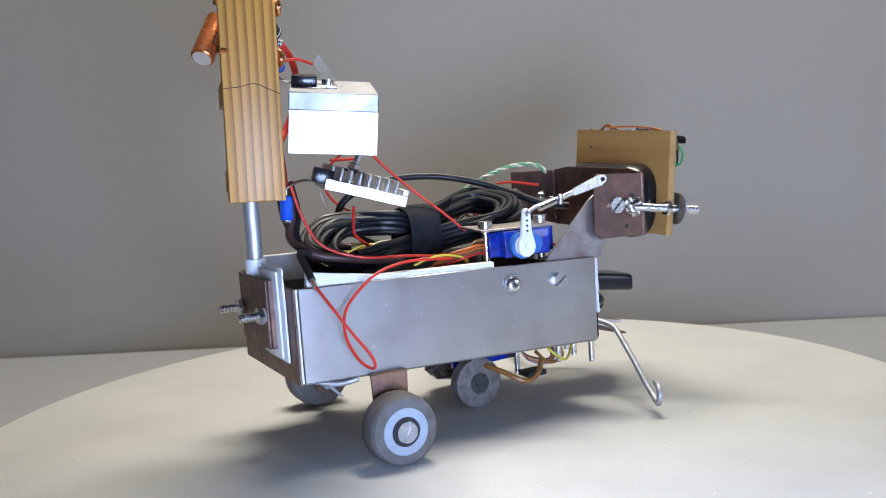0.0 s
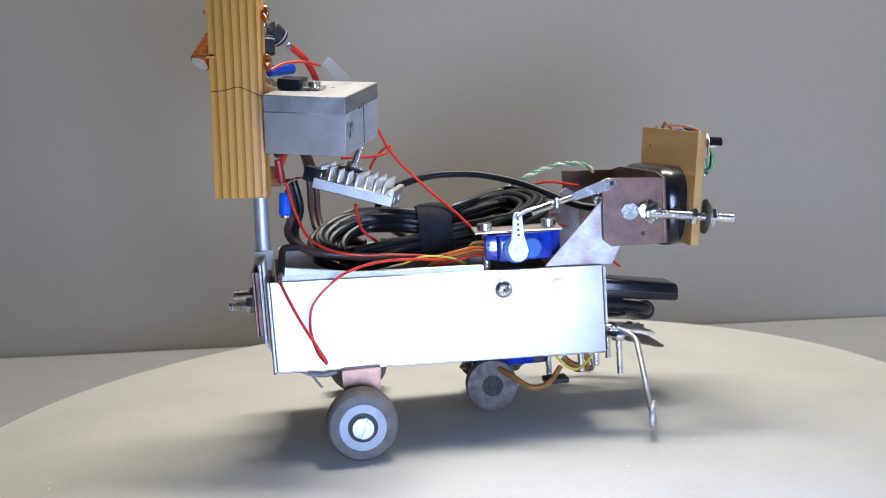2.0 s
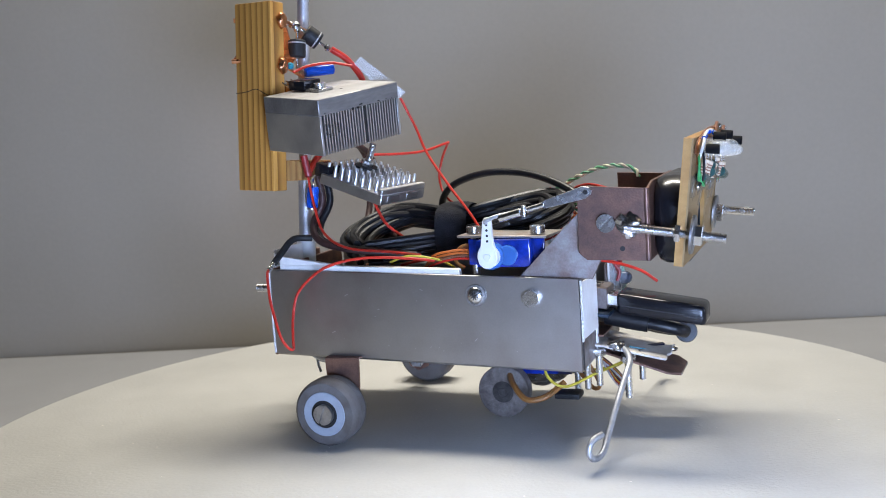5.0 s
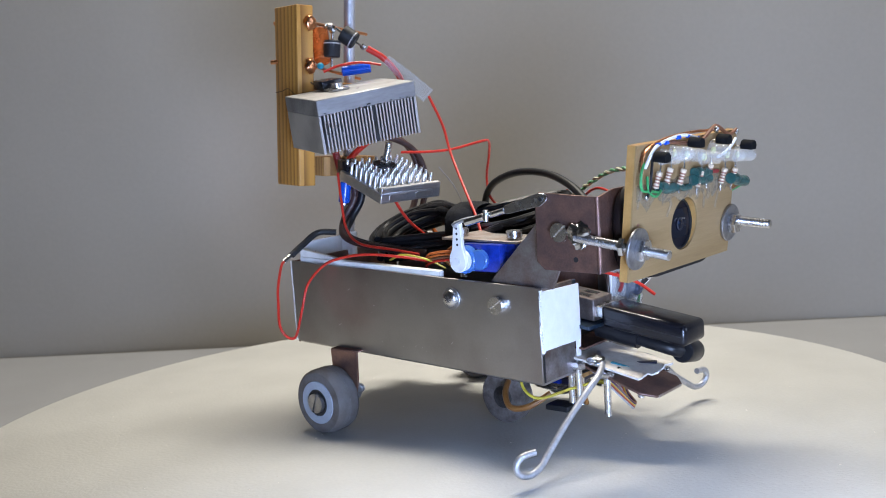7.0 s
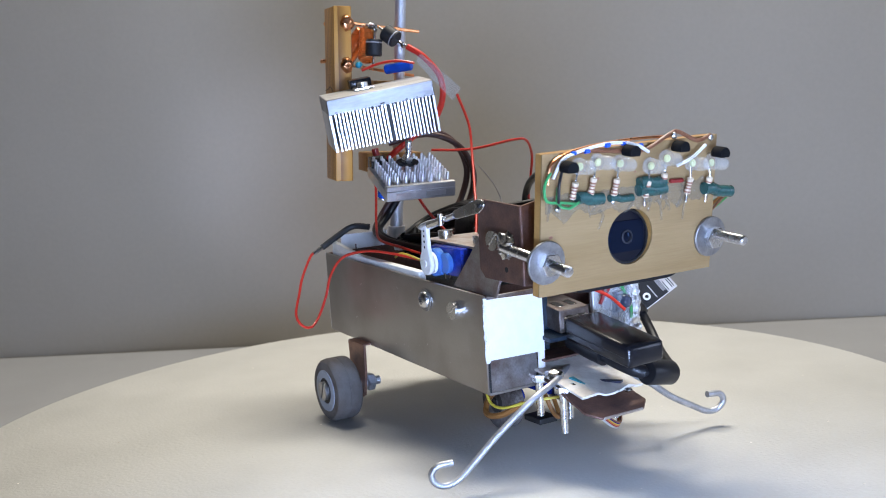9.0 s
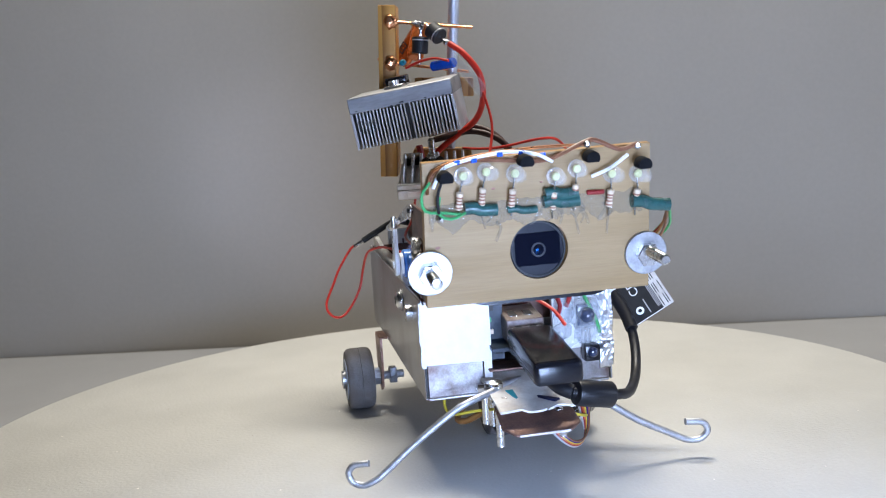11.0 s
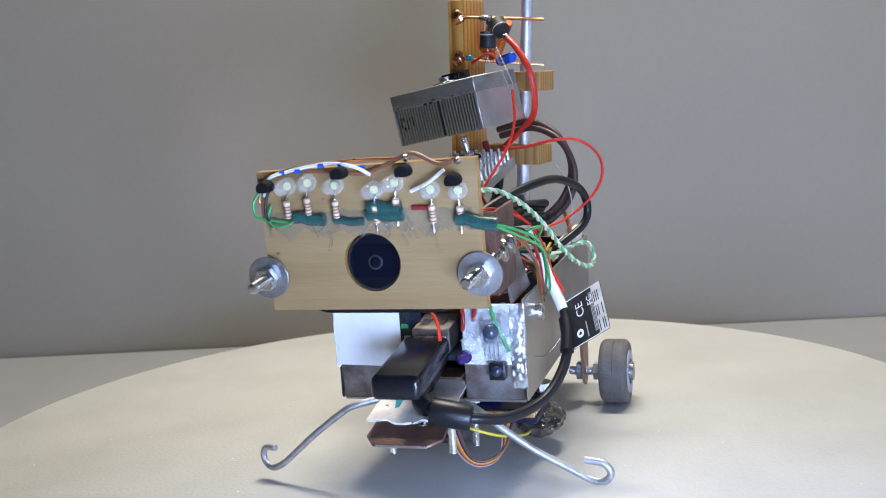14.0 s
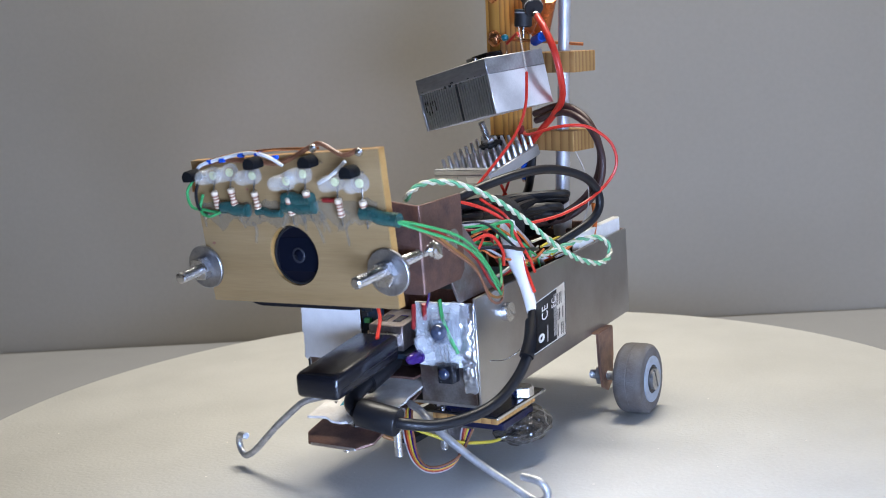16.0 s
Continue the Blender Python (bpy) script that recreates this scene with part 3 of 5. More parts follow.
    part("servo_lead", wire([(60, 6, 31), (66, 8, 18), (62, 14, 14), (56, 16, 20)], 0.9), "ochre", ROBOT)


underside()


def nose():
    # a brown lip and a white card above it
    def lip(a, b, d):
        return Vector((a, b, 33.5 - (a - 66) * 0.29 + d))
    part("nose_plate", plate([(66, 2), (96, 0), (101, 4), (101, 24), (97, 28.5), (66, 28)], 1.0, lip, 0.2), "rust", ROBOT, "brown metal plate with clipped corners")
    def card(a, b, d):
        return Vector((a, b, 36.3 - (a - 64) * 0.19 + 0.6 * math.sin(b * 0.35) + 0.25 * math.sin(b * 0.9 + 1) + d))
    def ragged_card(to3):
        rim = [(62 + 33 * k / 12, 0.6 * noise.noise(Vector((k * 0.9, 1, 0)))) for k in range(12)]
        rim += [(95.5 + 1.0 * noise.noise(Vector((k * 0.31, 5, 0))), 28 * k / 28) for k in range(29)]
        rim += [(95 - 33 * k / 12, 29 + 0.6 * noise.noise(Vector((k * 0.9, 9, 0)))) for k in range(13)]
        return plate(rim, 0.8, to3)
    c = part("nose_card", ragged_card(card), "paper", ROBOT, "torn white card with dark marks")
    part("worn_edge", box(100.6, 101.2, 5, 23.5, 23.2, 24.2, 0.15, 1), "tin", ROBOT)
    for x, y in ((84, 4.5), (96, 21)):
        part("card_rivet", lump((x, y, 36.4 - (x - 64) * 0.19), 1.6, 1.6, 1.0, 0.2, int(x)), "solder", c)
    part("card_mark", plate([(84, 12), (92, 21), (91, 23), (83, 14)], 0.95, card), "navy", c)
    part("card_mark", plate([(80, 6), (87, 8), (86, 11), (79, 9)], 0.9, card), "teal", c)
    part("card_mark", plate([(70, 12), (76, 14), (75, 17), (69, 15)], 0.9, card), "matt_black", c)
    # wire feelers
    part("feeler", wire([(68, 16, 35.0), (74, 8, 35.4), (79, 1, 34.4), (82, -6, 33.2), (83, -11, 31.7), (82.4, -16, 28.6), (80.6, -28, 19.6), (79.0, -39, 10.2), (78.6, -43.6, 6.8), (77.0, -48.0, 5.0), (75.4, -51.6, 6.2), (74.9, -52.8, 9.6), (76.0, -50.6, 12.6), (78.4, -45.6, 13.4)], 1.28, 10, 1.2), "wire_steel", ROBOT, "bent galvanised wire feeler with a hooked end")
    part("feeler", wire([(72, 24, 32), (77, 34, 31), (81, 43, 26.5), (80.5, 56, 17.5), (80, 68, 11), (80, 76, 7), (81.2, 81, 7.2), (82.4, 83.3, 10.5), (82.6, 81, 14), (82.2, 74.5, 14.8)], 1.35, 10, 1.2), "wire_steel", ROBOT, "bent galvanised wire feeler with a hooked end")
    part("solder_blob", lump((75, 3, 35.5), 4, 4, 2, 0.3, 4), "solder", ROBOT)
    # sensors glued to the front flange
    part("glue_patch", smear(lambda u, v, w: Vector((67.9 + w, u, v)), 29.5, 50.5, 46.0, 66.5, 40, 40, 1.6), "clear_glue", ROBOT, "clear hot glue over the sensors", crease=180)
    for k, (y, z, a, b) in enumerate(((41, 57.5, 5.6, 6.0), (41.5, 51, 4.6, 4.0), (34, 60, 3.0, 5.0), (45, 60, 2.6, 4.4), (32, 52, 3.0, 3.4), (37, 64.5, 3.6, 2.2))):
        part("glue_lump", lump((69.6, y, z), 3.4 if k < 2 else 1.6, a, b, 0.45, k + 2, 4), "clear_glue", ROBOT, "glossy lump of clear glue", crease=180)
    part("foil_edge", smear(lambda u, v, w: Vector((67.6 + w, u, v)), 47.0, 52.4, 35.5, 67.0, 16, 60, 1.2), "foil", ROBOT, "crumpled bright foil edge", crease=180)
    part("white_backing", dip(box(67.0, 67.8, 29, 50, 46.5, 69, 0.2, 1)), "foam", ROBOT, "white foam backing")
    part("paper_scrap", plate([(28.6, 46), (36.5, 46.5), (37.5, 53), (33, 57), (29, 54)], 0.5, lambda a, b, d: Vector((68.0 + d, a, b))), "foam", ROBOT, "scrap of white paper under the glue")
    part("sensor_block", box(68.5, 71.0, 37.8, 44.2, 53, 61.5, 0.6), "smoked", ROBOT, "smoke-grey receiver block")
    part("sensor_dome", lathe([(0, 3.0), (2.2, 3.0), (3.6, 2.5), (4.5, 1.5), (4.8, 0.3)], (70.8, 41, 57.6), (76, 41, 57.6), 22), "smoked", ROBOT, "smoke-grey receiver dome")
    for y in (39.6, 41.2, 42.8):
        part("sensor_leg", rod((70.5, y, 53), (69.5, y, 46.5), 0.3, 6), "solder", ROBOT)
    part("violet_lead", wire([(88, 49, 86), (84, 46, 78), (74, 39, 70), (69, 34, 64)], 0.45), "violet", ROBOT)
    part("red_sleeve", rod((72, 35.5, 67), (69.6, 34, 61), 0.9, 10, 0.2), "dark_red", ROBOT)
    part("eye_block", box(68, 73.2, 39.6, 45.5, 39.8, 46, 0.5), "black", ROBOT, "black sensor cube")
    part("eye_dome", lump((73.4, 42.4, 43.4), 1.6, 2.1, 2.1, 0.02, 1), "glass", ROBOT)
    part("violet_led", lathe([(0, 2.4), (1, 2.4), (1.1, 2.0), (4.5, 2.0), (6.2, 1.3), (6.9, 0.4)], (69, 30.2, 47.6), (77.5, 29.4, 47.6), 18), "violet", ROBOT, "violet infrared lamp")
    part("hook_wire", wire([(69, 40, 68), (71, 42, 62), (71.5, 45, 55), (70, 46.5, 50)], 0.7), "green", ROBOT)
    part("hook_wire", wire([(70, 30, 66), (72, 31, 62), (71, 30, 58)], 0.8), "dark_red", ROBOT)


nose()


def top_servo():
    sv = part("lever_servo", box(23.2, 46.2, -17.5, 5, 72.2, 83.6, 0.9), "servo", ROBOT, "glossy blue micro servo lying on its side")
    part("servo_tab", box(18.3, 50.8, -12.8, -10.3, 72.6, 83.4, 0.5), "servo", sv)
    part("gear_cover", rod((30.3, -17.3, 77.4), (30.3, -20.8, 77.4), 5.7, 24, 0.5), "servo_clear", sv)
    part("gear_cover", rod((37, -17.3, 77.4), (37, -19.8, 77.4), 4.2, 24, 0.5), "servo_clear", sv)
    part("gear", lathe([(0, 4.4), (1.2, 4.4)], (30.3, -20.8, 77.4), (30.3, -22.2, 77.4), 16), "white", sv, "white toothed gear")
    horn = plate([(25.9, 77.4), (26.6, 74.6), (28.6, 72.9), (31, 72.7), (33.6, 74.2), (34.6, 77), (34, 79.6), (32.9, 84), (32.6, 92.4), (31.6, 93.6), (29.6, 93.4), (28.9, 92), (27.6, 82), (26.2, 79.6)], 1.8, lambda a, b, d: Vector((a, -24.2 + d, b)), 0.3)
    h = part("servo_horn", horn, "white", sv, "white plastic servo horn")
    for z in (84, 86.2, 88.4, 90.6):
        part("horn_hole", rod((30.6, -24.25, z), (30.6, -24.0, z), 0.55, 10), "matt_black", h)
    part("horn_screw", rod((30.3, -24.2, 77.4), (30.3, -24.9, 77.4), 1.5, 14, 0.2), "white", h)
    part("top_plate", plate([(14, -14), (52, -14), (54, 6), (16, 9)], 1.0, lambda a, b, d: Vector((a, b, 84.2 + d - 0.02 * (a - 14))), 0.2), "tin", ROBOT, "thin grey tin plate over the servo")
    for x, y in ((19.4, -7.5), (47.1, -8.2)):
        part("plate_screw", slotted_head((x, y, 85.1), (0, 0, 1), 3.2, 3.0, (1, 0.3, 0)), "zinc", ROBOT, "zinc cheese-head screw")
        part("standoff", rod((x, y, 68), (x, y, 84), 1.7, 12), "zinc", ROBOT)
    # push rod to the head
    a = Vector((30.6, -25.2, 91.6))
    e = Vector((71.4, -22.9, 102.4))
    d = (e - a).normalized()
    p = part("push_rod", wire([a + Vector((0, 2, -0.4)), a + Vector((0, -0.6, 0.5)), a + d * 4 + Vector((0, 0, 1.2)), a + d * 12 + Vector((0, 0, 0.7)), a + d * 24], 0.85, 8), "wire_steel", ROBOT, "bright wire push rod")
    q = part("wrap", wire([a + d * 6, a + d * 11, a + d * 15], 1.6, 8), "solder", p)
    part("clamp", rod(a + d * 17 + Vector((0, -1.5, -2.2)), a + d * 17 + Vector((0, -1.5, 2.4)), 1.1, 10, 0.3), "zinc", p)
    part("rod_end", rod(a + d * 18, a + d * 25, 1.2, 10, 0.2), "zinc", p)
    up = Vector((-d.z, 0, d.x))
    base = a + d * 24
    tip = (e - base).length
    fork = plate([(0, 1.0), (2, 1.7), (tip - 1, 2.5), (tip + 1.8, 1.5), (tip + 2.4, 0), (tip + 1.8, -1.5), (tip - 1, -2.5), (2, -1.7), (0, -1.0)], 1.0, lambda s, t, w: base + d * s + up * t + Vector((0, -0.6 + w, 0)), 0.15)
    part("clevis", fork, "zinc", p, "flat bright clevis")
    part("clevis_pin", rod(e + Vector((0, -1.2, 0)), e + Vector((0, 3, 0)), 1.0, 10, 0.2), "matt_black", p)


top_servo()


def neck():
    # slanting arms that carry the head, a folded bracket round the camera
    for y, t in ((-19.0, 1.0), (48.5, 1.0)):
        part("neck_arm", plate([(42, 69), (71.5, 67.6), (76, 76.5), (76.5, 92), (70, 96), (66, 93)], t, lambda a, b, d: Vector((a, y + d, b)), 0.15), "arm", ROBOT, "slanting tin arm with heat stains")
    br = part("head_bracket", plate([(69, 104.6), (94.2, 103.0), (94.2, 75.2), (70.5, 75.6), (67.2, 78.6), (67.6, 99)], 1.1, lambda a, b, d: Vector((a, -22.1 + d, b)), 0.15), "rust", ROBOT, "heat-browned steel bracket folded round the webcam")
    part("drilled_hole", rod((84.5, -22.2, 80), (84.5, -22.0, 80), 1.0, 14), "matt_black", br)
    part("bracket_back", plate([(-22, 75.2), (-22, 103.0), (-12, 105), (38, 105), (51, 103.0), (51, 75.2)], 1.1, lambda a, b, d: Vector((94.2 + d, a, b)), 0.15), "rust", br)
    part("bracket_cheek", plate([(69, 104.2), (94.2, 103.0), (94.2, 75.2), (72.5, 76), (69.5, 79)], 1.1, lambda a, b, d: Vector((a, 50.0 + d, b)), 0.15), "rust", br)
    part("bracket_fold", rod((94.2, -21.5, 75.2), (94.2, -21.5, 103), 1.0, 10), "rust", br)
    part("bracket_fold", rod((94.2, 50.4, 75.2), (94.2, 50.4, 103), 1.0, 10), "rust", br)
    part("pivot_screw", slotted_head((78.7, -22.2, 90.1), (0, -1, 0), 3.6, 2.0, (1, 0, 0.9)), "zinc", br, "slotted pivot screw")
    part("pivot_screw", slotted_head((78.7, 51.2, 90.1), (0, 1, 0), 3.6, 2.0, (1, 0, 0.9)), "zinc", br, "slotted pivot screw")
    # long bolts soldered to the bracket
    for y, tip, sgn in ((-24.2, 123.6, -1), (50.3, 128.2, 1)):
        yy = y + (0 if sgn < 0 else -0.6)
        b = part("long_bolt", screw_thread((86, yy, 88.6), (tip, yy - 0.3, 83.4 if sgn < 0 else 84.9), 1.9), "zinc", br, "long threaded zinc bolt")
        part("solder_blob", lump((87.5, yy + 0.6, 89), 4.6, 2.2, 4.4, 0.5, 3 if sgn < 0 else 6), "solder", b, "rough solder joint")
        dirn = Vector((37.6, -0.3, -5.0)).normalized()
        c = Vector((86, yy, 88.6)) + dirn * 25.0
        part("washer", washer(c, dirn, 7.4, 2.2, 1.1), "dull_zinc", b, "wide flat washer")
        part("nut", nut(c + dirn * 1.1, c + dirn * 4.3, 4.1), "zinc", b)
        part("nut", nut(c - dirn * 6.0, c - dirn * 4.0, 3.6), "zinc", b)


neck()


def webcam():
    bm = bmesh.new()
    prof, n = [], 10
    y0, y1, z0, z1, r = -17.5, 44.5, 71.5, 106.5, 13
    for cy, cz, a0 in ((y1 - r, z1 - r, 0), (y0 + r, z1 - r, 90), (y0 + r, z0 + r, 180), (y1 - r, z0 + r, 270)):
        for k in range(n):
            a = radians(a0 + 90 * k / (n - 1))
            prof.append((cy + r * math.cos(a), cz + r * math.sin(a)))
    cy, cz = (y0 + y1) / 2, (z0 + z1) / 2
    rings = []
    for x, k in ((95.5, 0.86), (96.5, 0.94), (99, 0.99), (103, 1.0), (107.4, 0.97)):
        rings.append([bm.verts.new((x, cy + (a - cy) * k, cz + (b - cz) * k)) for a, b in prof])
    for one, two in zip(rings, rings[1:]):
        for i in range(len(prof)):
            j = (i + 1) % len(prof)
            bm.faces.new((one[i], one[j], two[j], two[i]))
    bm.faces.new(rings[0][::-1])
    bm.faces.new(rings[-1])
    c = part("webcam", bm, "black", ROBOT, "glossy black webcam behind the wooden board")
    part("lens_ring", washer((107.3, 13.0, 89.4), (1, 0, 0), 9.6, 8.9, 1.2, seg=36), "matt_black", c)
    part("lens_plate", rod((107.2, 13, 89.4), (107.8, 13, 89.4), 9.0, 36), "lens_blue", c, "dark blue lens surround")
    part("lens_window", box(107.75, 108.0, 5.2, 20.8, 84.0, 95.0, 0.1, 1), "coated", c, "black glossy lens window")
    part("lens_barrel", washer((107.95, 13.2, 89.2), (1, 0, 0), 2.5, 1.9, 0.5, seg=28), "lens_ring", c)
    part("lens", lathe([(0, 2.0), (0.5, 1.7), (0.8, 0.9), (0.9, 0.1)], (107.9, 13.2, 89.2), (108.9, 13.2, 89.2), 20), "coated", c)


webcam()

BOARD_TILT = radians(6.4)


def on_board(u, v, w=0.0):
    """A place on the face board: u to the robot's left, v up the board from its lower edge, w out of its face."""
    s, c = math.sin(BOARD_TILT), math.cos(BOARD_TILT)
    return Vector((108.4 + v * s + w * c + (u - 13) * 0.022, u, 73.2 + v * c - w * s))


def face_board():
    # the sawn board with its round hole
    corners = [(-25.3, 0), (50.8, 0.4), (51.2, 49.2), (-24.9, 47.8)]
    outer = []
    for i in range(4):
        (u0, v0), (u1, v1) = corners[i], corners[(i + 1) % 4]
        for k in range(8):
            outer.append((u0 + (u1 - u0) * k / 8, v0 + (v1 - v0) * k / 8))
    hole = [(12.9 + 9.9 * math.cos(a), 16.3 + 9.9 * math.sin(a)) for a in [math.tau * k / 32 + math.pi * 1.25 for k in range(32)]]

    def sheet(front, back):
        bm, loops = bmesh.new(), []
        for w in (front, back):
            loops.append(([bm.verts.new(on_board(u, v, w)) for u, v in outer], [bm.verts.new(on_board(u, v, w)) for u, v in hole]))
        (o1, h1), (o2, h2) = loops
        for k in range(32):
            j = (k + 1) % 32
            bm.faces.new((o1[k], o1[j], h1[j], h1[k]))
            bm.faces.new((h2[k], h2[j], o2[j], o2[k]))
            bm.faces.new((o1[k], o2[k], o2[j], o1[j]))
            bm.faces.new((h1[k], h1[j], h2[j], h2[k]))
        return bm
    b = part("face_board", sheet(-0.6, -3.6), "ply_edge", ROBOT, "sawn plywood face board with a round hole")
    part("front_veneer", sheet(0.0, -0.6), "ply", b, "pale bare veneer")
    out = (on_board(0, 0, 1) - on_board(0, 0, 0)).normalized()
    up = (on_board(0, 1) - on_board(0, 0)).normalized()
    side = Vector((0, 1, 0))
    # clear lamps, each over a resistor
    lamps = ((-12.5, 43.4, 0), (-5.2, 44.2, 0.25), (4.4, 43.0, 0), (17.9, 41.0, -0.1), (25.0, 43.0, -0.15), (36.7, 40.4, 0.05), (45.6, 39.8, 0.1))
    for i, (u, v, yaw) in enumerate(lamps):
        c = on_board(u, v, 2.5)
        d = (out + side * yaw * 0.6 + up * 0.04).normalized()
        led = part("led", lathe([(0, 2.9), (1.0, 2.9), (1.05, 2.5), (5.8, 2.5), (7.3, 2.0), (8.2, 1.1), (8.6, 0.2)], c, c + d * 8.6, 18), "led", b, "clear five-millimetre lamp")
        part("phosphor", rod(c + d * 0.6, c + d * 1.6, 1.35, 14, 0.3), "phosphor", led, "pale yellow phosphor cup")
        r0, r1 = on_board(u - 1.2 + 0.2 * i, v - 5, 3.2), on_board(u - 1.6 + 0.2 * i, v - 11, 2.0)
        n = (r1 - r0).length
        res = part("resistor", lathe([(0, 0.6), (0.3, 1.15), (1.4, 1.15), (1.8, 0.95), (n - 1.8, 0.95), (n - 1.4, 1.15), (n - 0.3, 1.15), (n, 0.6)], r0, r1, 12), "resistor", led, "beige banded resistor")
        part("lead", wire([c + up * -1.5, r0, r1, r1 - up * 3], 0.3, 6), "solder", led)
        for k in (0.25, 0.42, 0.6, 0.8):
            q = r0.lerp(r1, k)
            part("band", rod(q, q + (r1 - r0).normalized() * 0.55, 1.2 if k in (0.25, 0.8) else 1.02, 12), "band", b)
    # black transistors along the top edge
    for u, v, w in ((-18.9, 43.6, 4.0), (7.3, 46.8, 3.0), (29.1, 46.6, 3.0), (45.7, 43.6, 5.2)):
        c = on_board(u, v, w)
        bm = lathe([(0, 2.2), (0.3, 2.4), (4.5, 2.4), (4.8, 2.2)], c, c + out * 4.8, 18)
        for vert in bm.verts:
            k = (vert.co - c).dot(up)
            if k < -1.2:
                vert.co -= up * (k + 1.2)
        t = part("transistor", bm, "moulded", b, "small black transistor")
        for s in (-1.1, 0, 1.1):
            part("leg", wire([c + side * s, c + side * s - out * 2 - up * 0.3, c + side * s - out * 2.8 - up * 0.9], 0.28, 6), "solder", t)
    # green heat-shrink sleeves and the band of glue
    for u0, v0, u1, v1, w, r in ((-12, 32.5, -1.5, 31.5, 1.8, 2.1), (14, 32.6, 26, 32.4, 1.8, 2.1), (14.5, 35.2, 25.5, 35.0, 1.8, 2.0), (44, 30.6, 57, 28.4, 2.2, 2.2), (2, 31, 12, 30.4, 1.4, 1.3)):
        a, e = on_board(u0, v0, w), on_board(u1, v1, w)
        mid = a.lerp(e, 0.5)
        bm = wire([a, a.lerp(e, 0.3) + up * 0.4, mid - up * 0.3, e], r, 12)
        part("heat_shrink", bm, "sleeve_green", b, "dark green heat-shrink sleeve")
    # one ragged smear of clear glue under the lamps
    bm = smear(on_board, -23.5, 48.5, 26.5, 34.0)
    part("glue_smear", bm, "glue", b, "clear hot glue smeared across the board", crease=180)
    rnd = random.Random(3)
    for k in range(14):
        u, v = rnd.uniform(-22, 46), rnd.uniform(27, 35)
        part("glue_string", wire([on_board(u, v, 0.6), on_board(u + rnd.uniform(-2, 2), v - 2, 0.9), on_board(u + rnd.uniform(-3, 3), v - rnd.uniform(3, 8), 0.3)], rnd.uniform(0.3, 0.6), 7), "glue", b)
    for u, v, r in ((-21, 20, 0.9), (-20.4, 32, 0.7), (14, 39, 0.6), (-2, 38, 0.7)):
        part("dark_speck", lump(on_board(u, v, 0.05), 0.12, r, r * 0.6, 0.3, int(v), 2), "band", b)
    part("red_bead", rod(on_board(29, 34.4, 1.0), on_board(35, 34.2, 1.0), 0.8, 12, 0.3), "dark_red", b)
    for u, v in ((38, 40.5), (33, 31)):
        part("screw_hole", lump(on_board(u, v, -3.6), 0.25, 1.6, 0.9, 0.3, int(u), 2), "band", b)
    # wires laid along the board's top edge
    part("blue_white_wire", wire([on_board(-22, 40, 2), on_board(-19, 46, 3), on_board(-12, 48, 2), on_board(-2, 49.5, 1.5), on_board(5, 49.8, 2), on_board(12, 48.5, 3), on_board(17, 45.8, 3)], 0.58), "white", b, "white wire with blue bands")
    for u in (-15, -9.5, -1, 6, 13):
        a = on_board(u, 47.6 + 2 * math.exp(-((u - 3) / 9) ** 2), 2.2)
        part("wire_band", rod(a, a + side * 1.8 + up * 0.1, 0.72, 10), "blue", b)
    part("blue_white_wire", wire([on_board(30, 40, 3), on_board(36, 42.5, 4), on_board(42, 46.5, 4)], 0.58), "white", b)
    part("brown_wire", wire([on_board(-23, 42, 1), on_board(-20, 46, 1), on_board(-8, 47.8, 1), on_board(6, 46.8, 1.5), on_board(16, 46.5, 2), on_board(28, 51, 1), on_board(32, 51.5, 1), on_board(40, 48, 2), on_board(46, 49.6, 2)], 0.75), "brown", b)
    part("pink_wire", wire([on_board(-24, 38, 2), on_board(-22, 45, 1.5), on_board(-10, 48.8, 0.8), on_board(10, 50.3, 0.5), on_board(30, 50.2, 0.5)], 0.5), "copper", b)
    part("green_wire", wire([on_board(-23, 42, 2), on_board(-26, 38, 3), on_board(-25, 33, 3), on_board(-19, 32, 3), on_board(-13, 31, 3)], 0.5), "green", b)
    part("green_wire", wire([on_board(-20, 37, 2), on_board(-21, 32, 3.5), on_board(-17, 30, 4), on_board(-12, 31.5, 3)], 0.5), "green", b)
    part("black_wire", wire([on_board(-19, 43, 3), on_board(-21, 38, 4), on_board(-21, 33, 4), on_board(-20, 29, 2)], 0.5), "cable", b)
    for u, v in ((29, 50.5), (46, 48.8), (-20, 30)):
        part("solder_joint", lump(on_board(u, v, 2), 1.1, 1.3, 1.3, 0.3, 1, 2), "solder", b)


face_board()


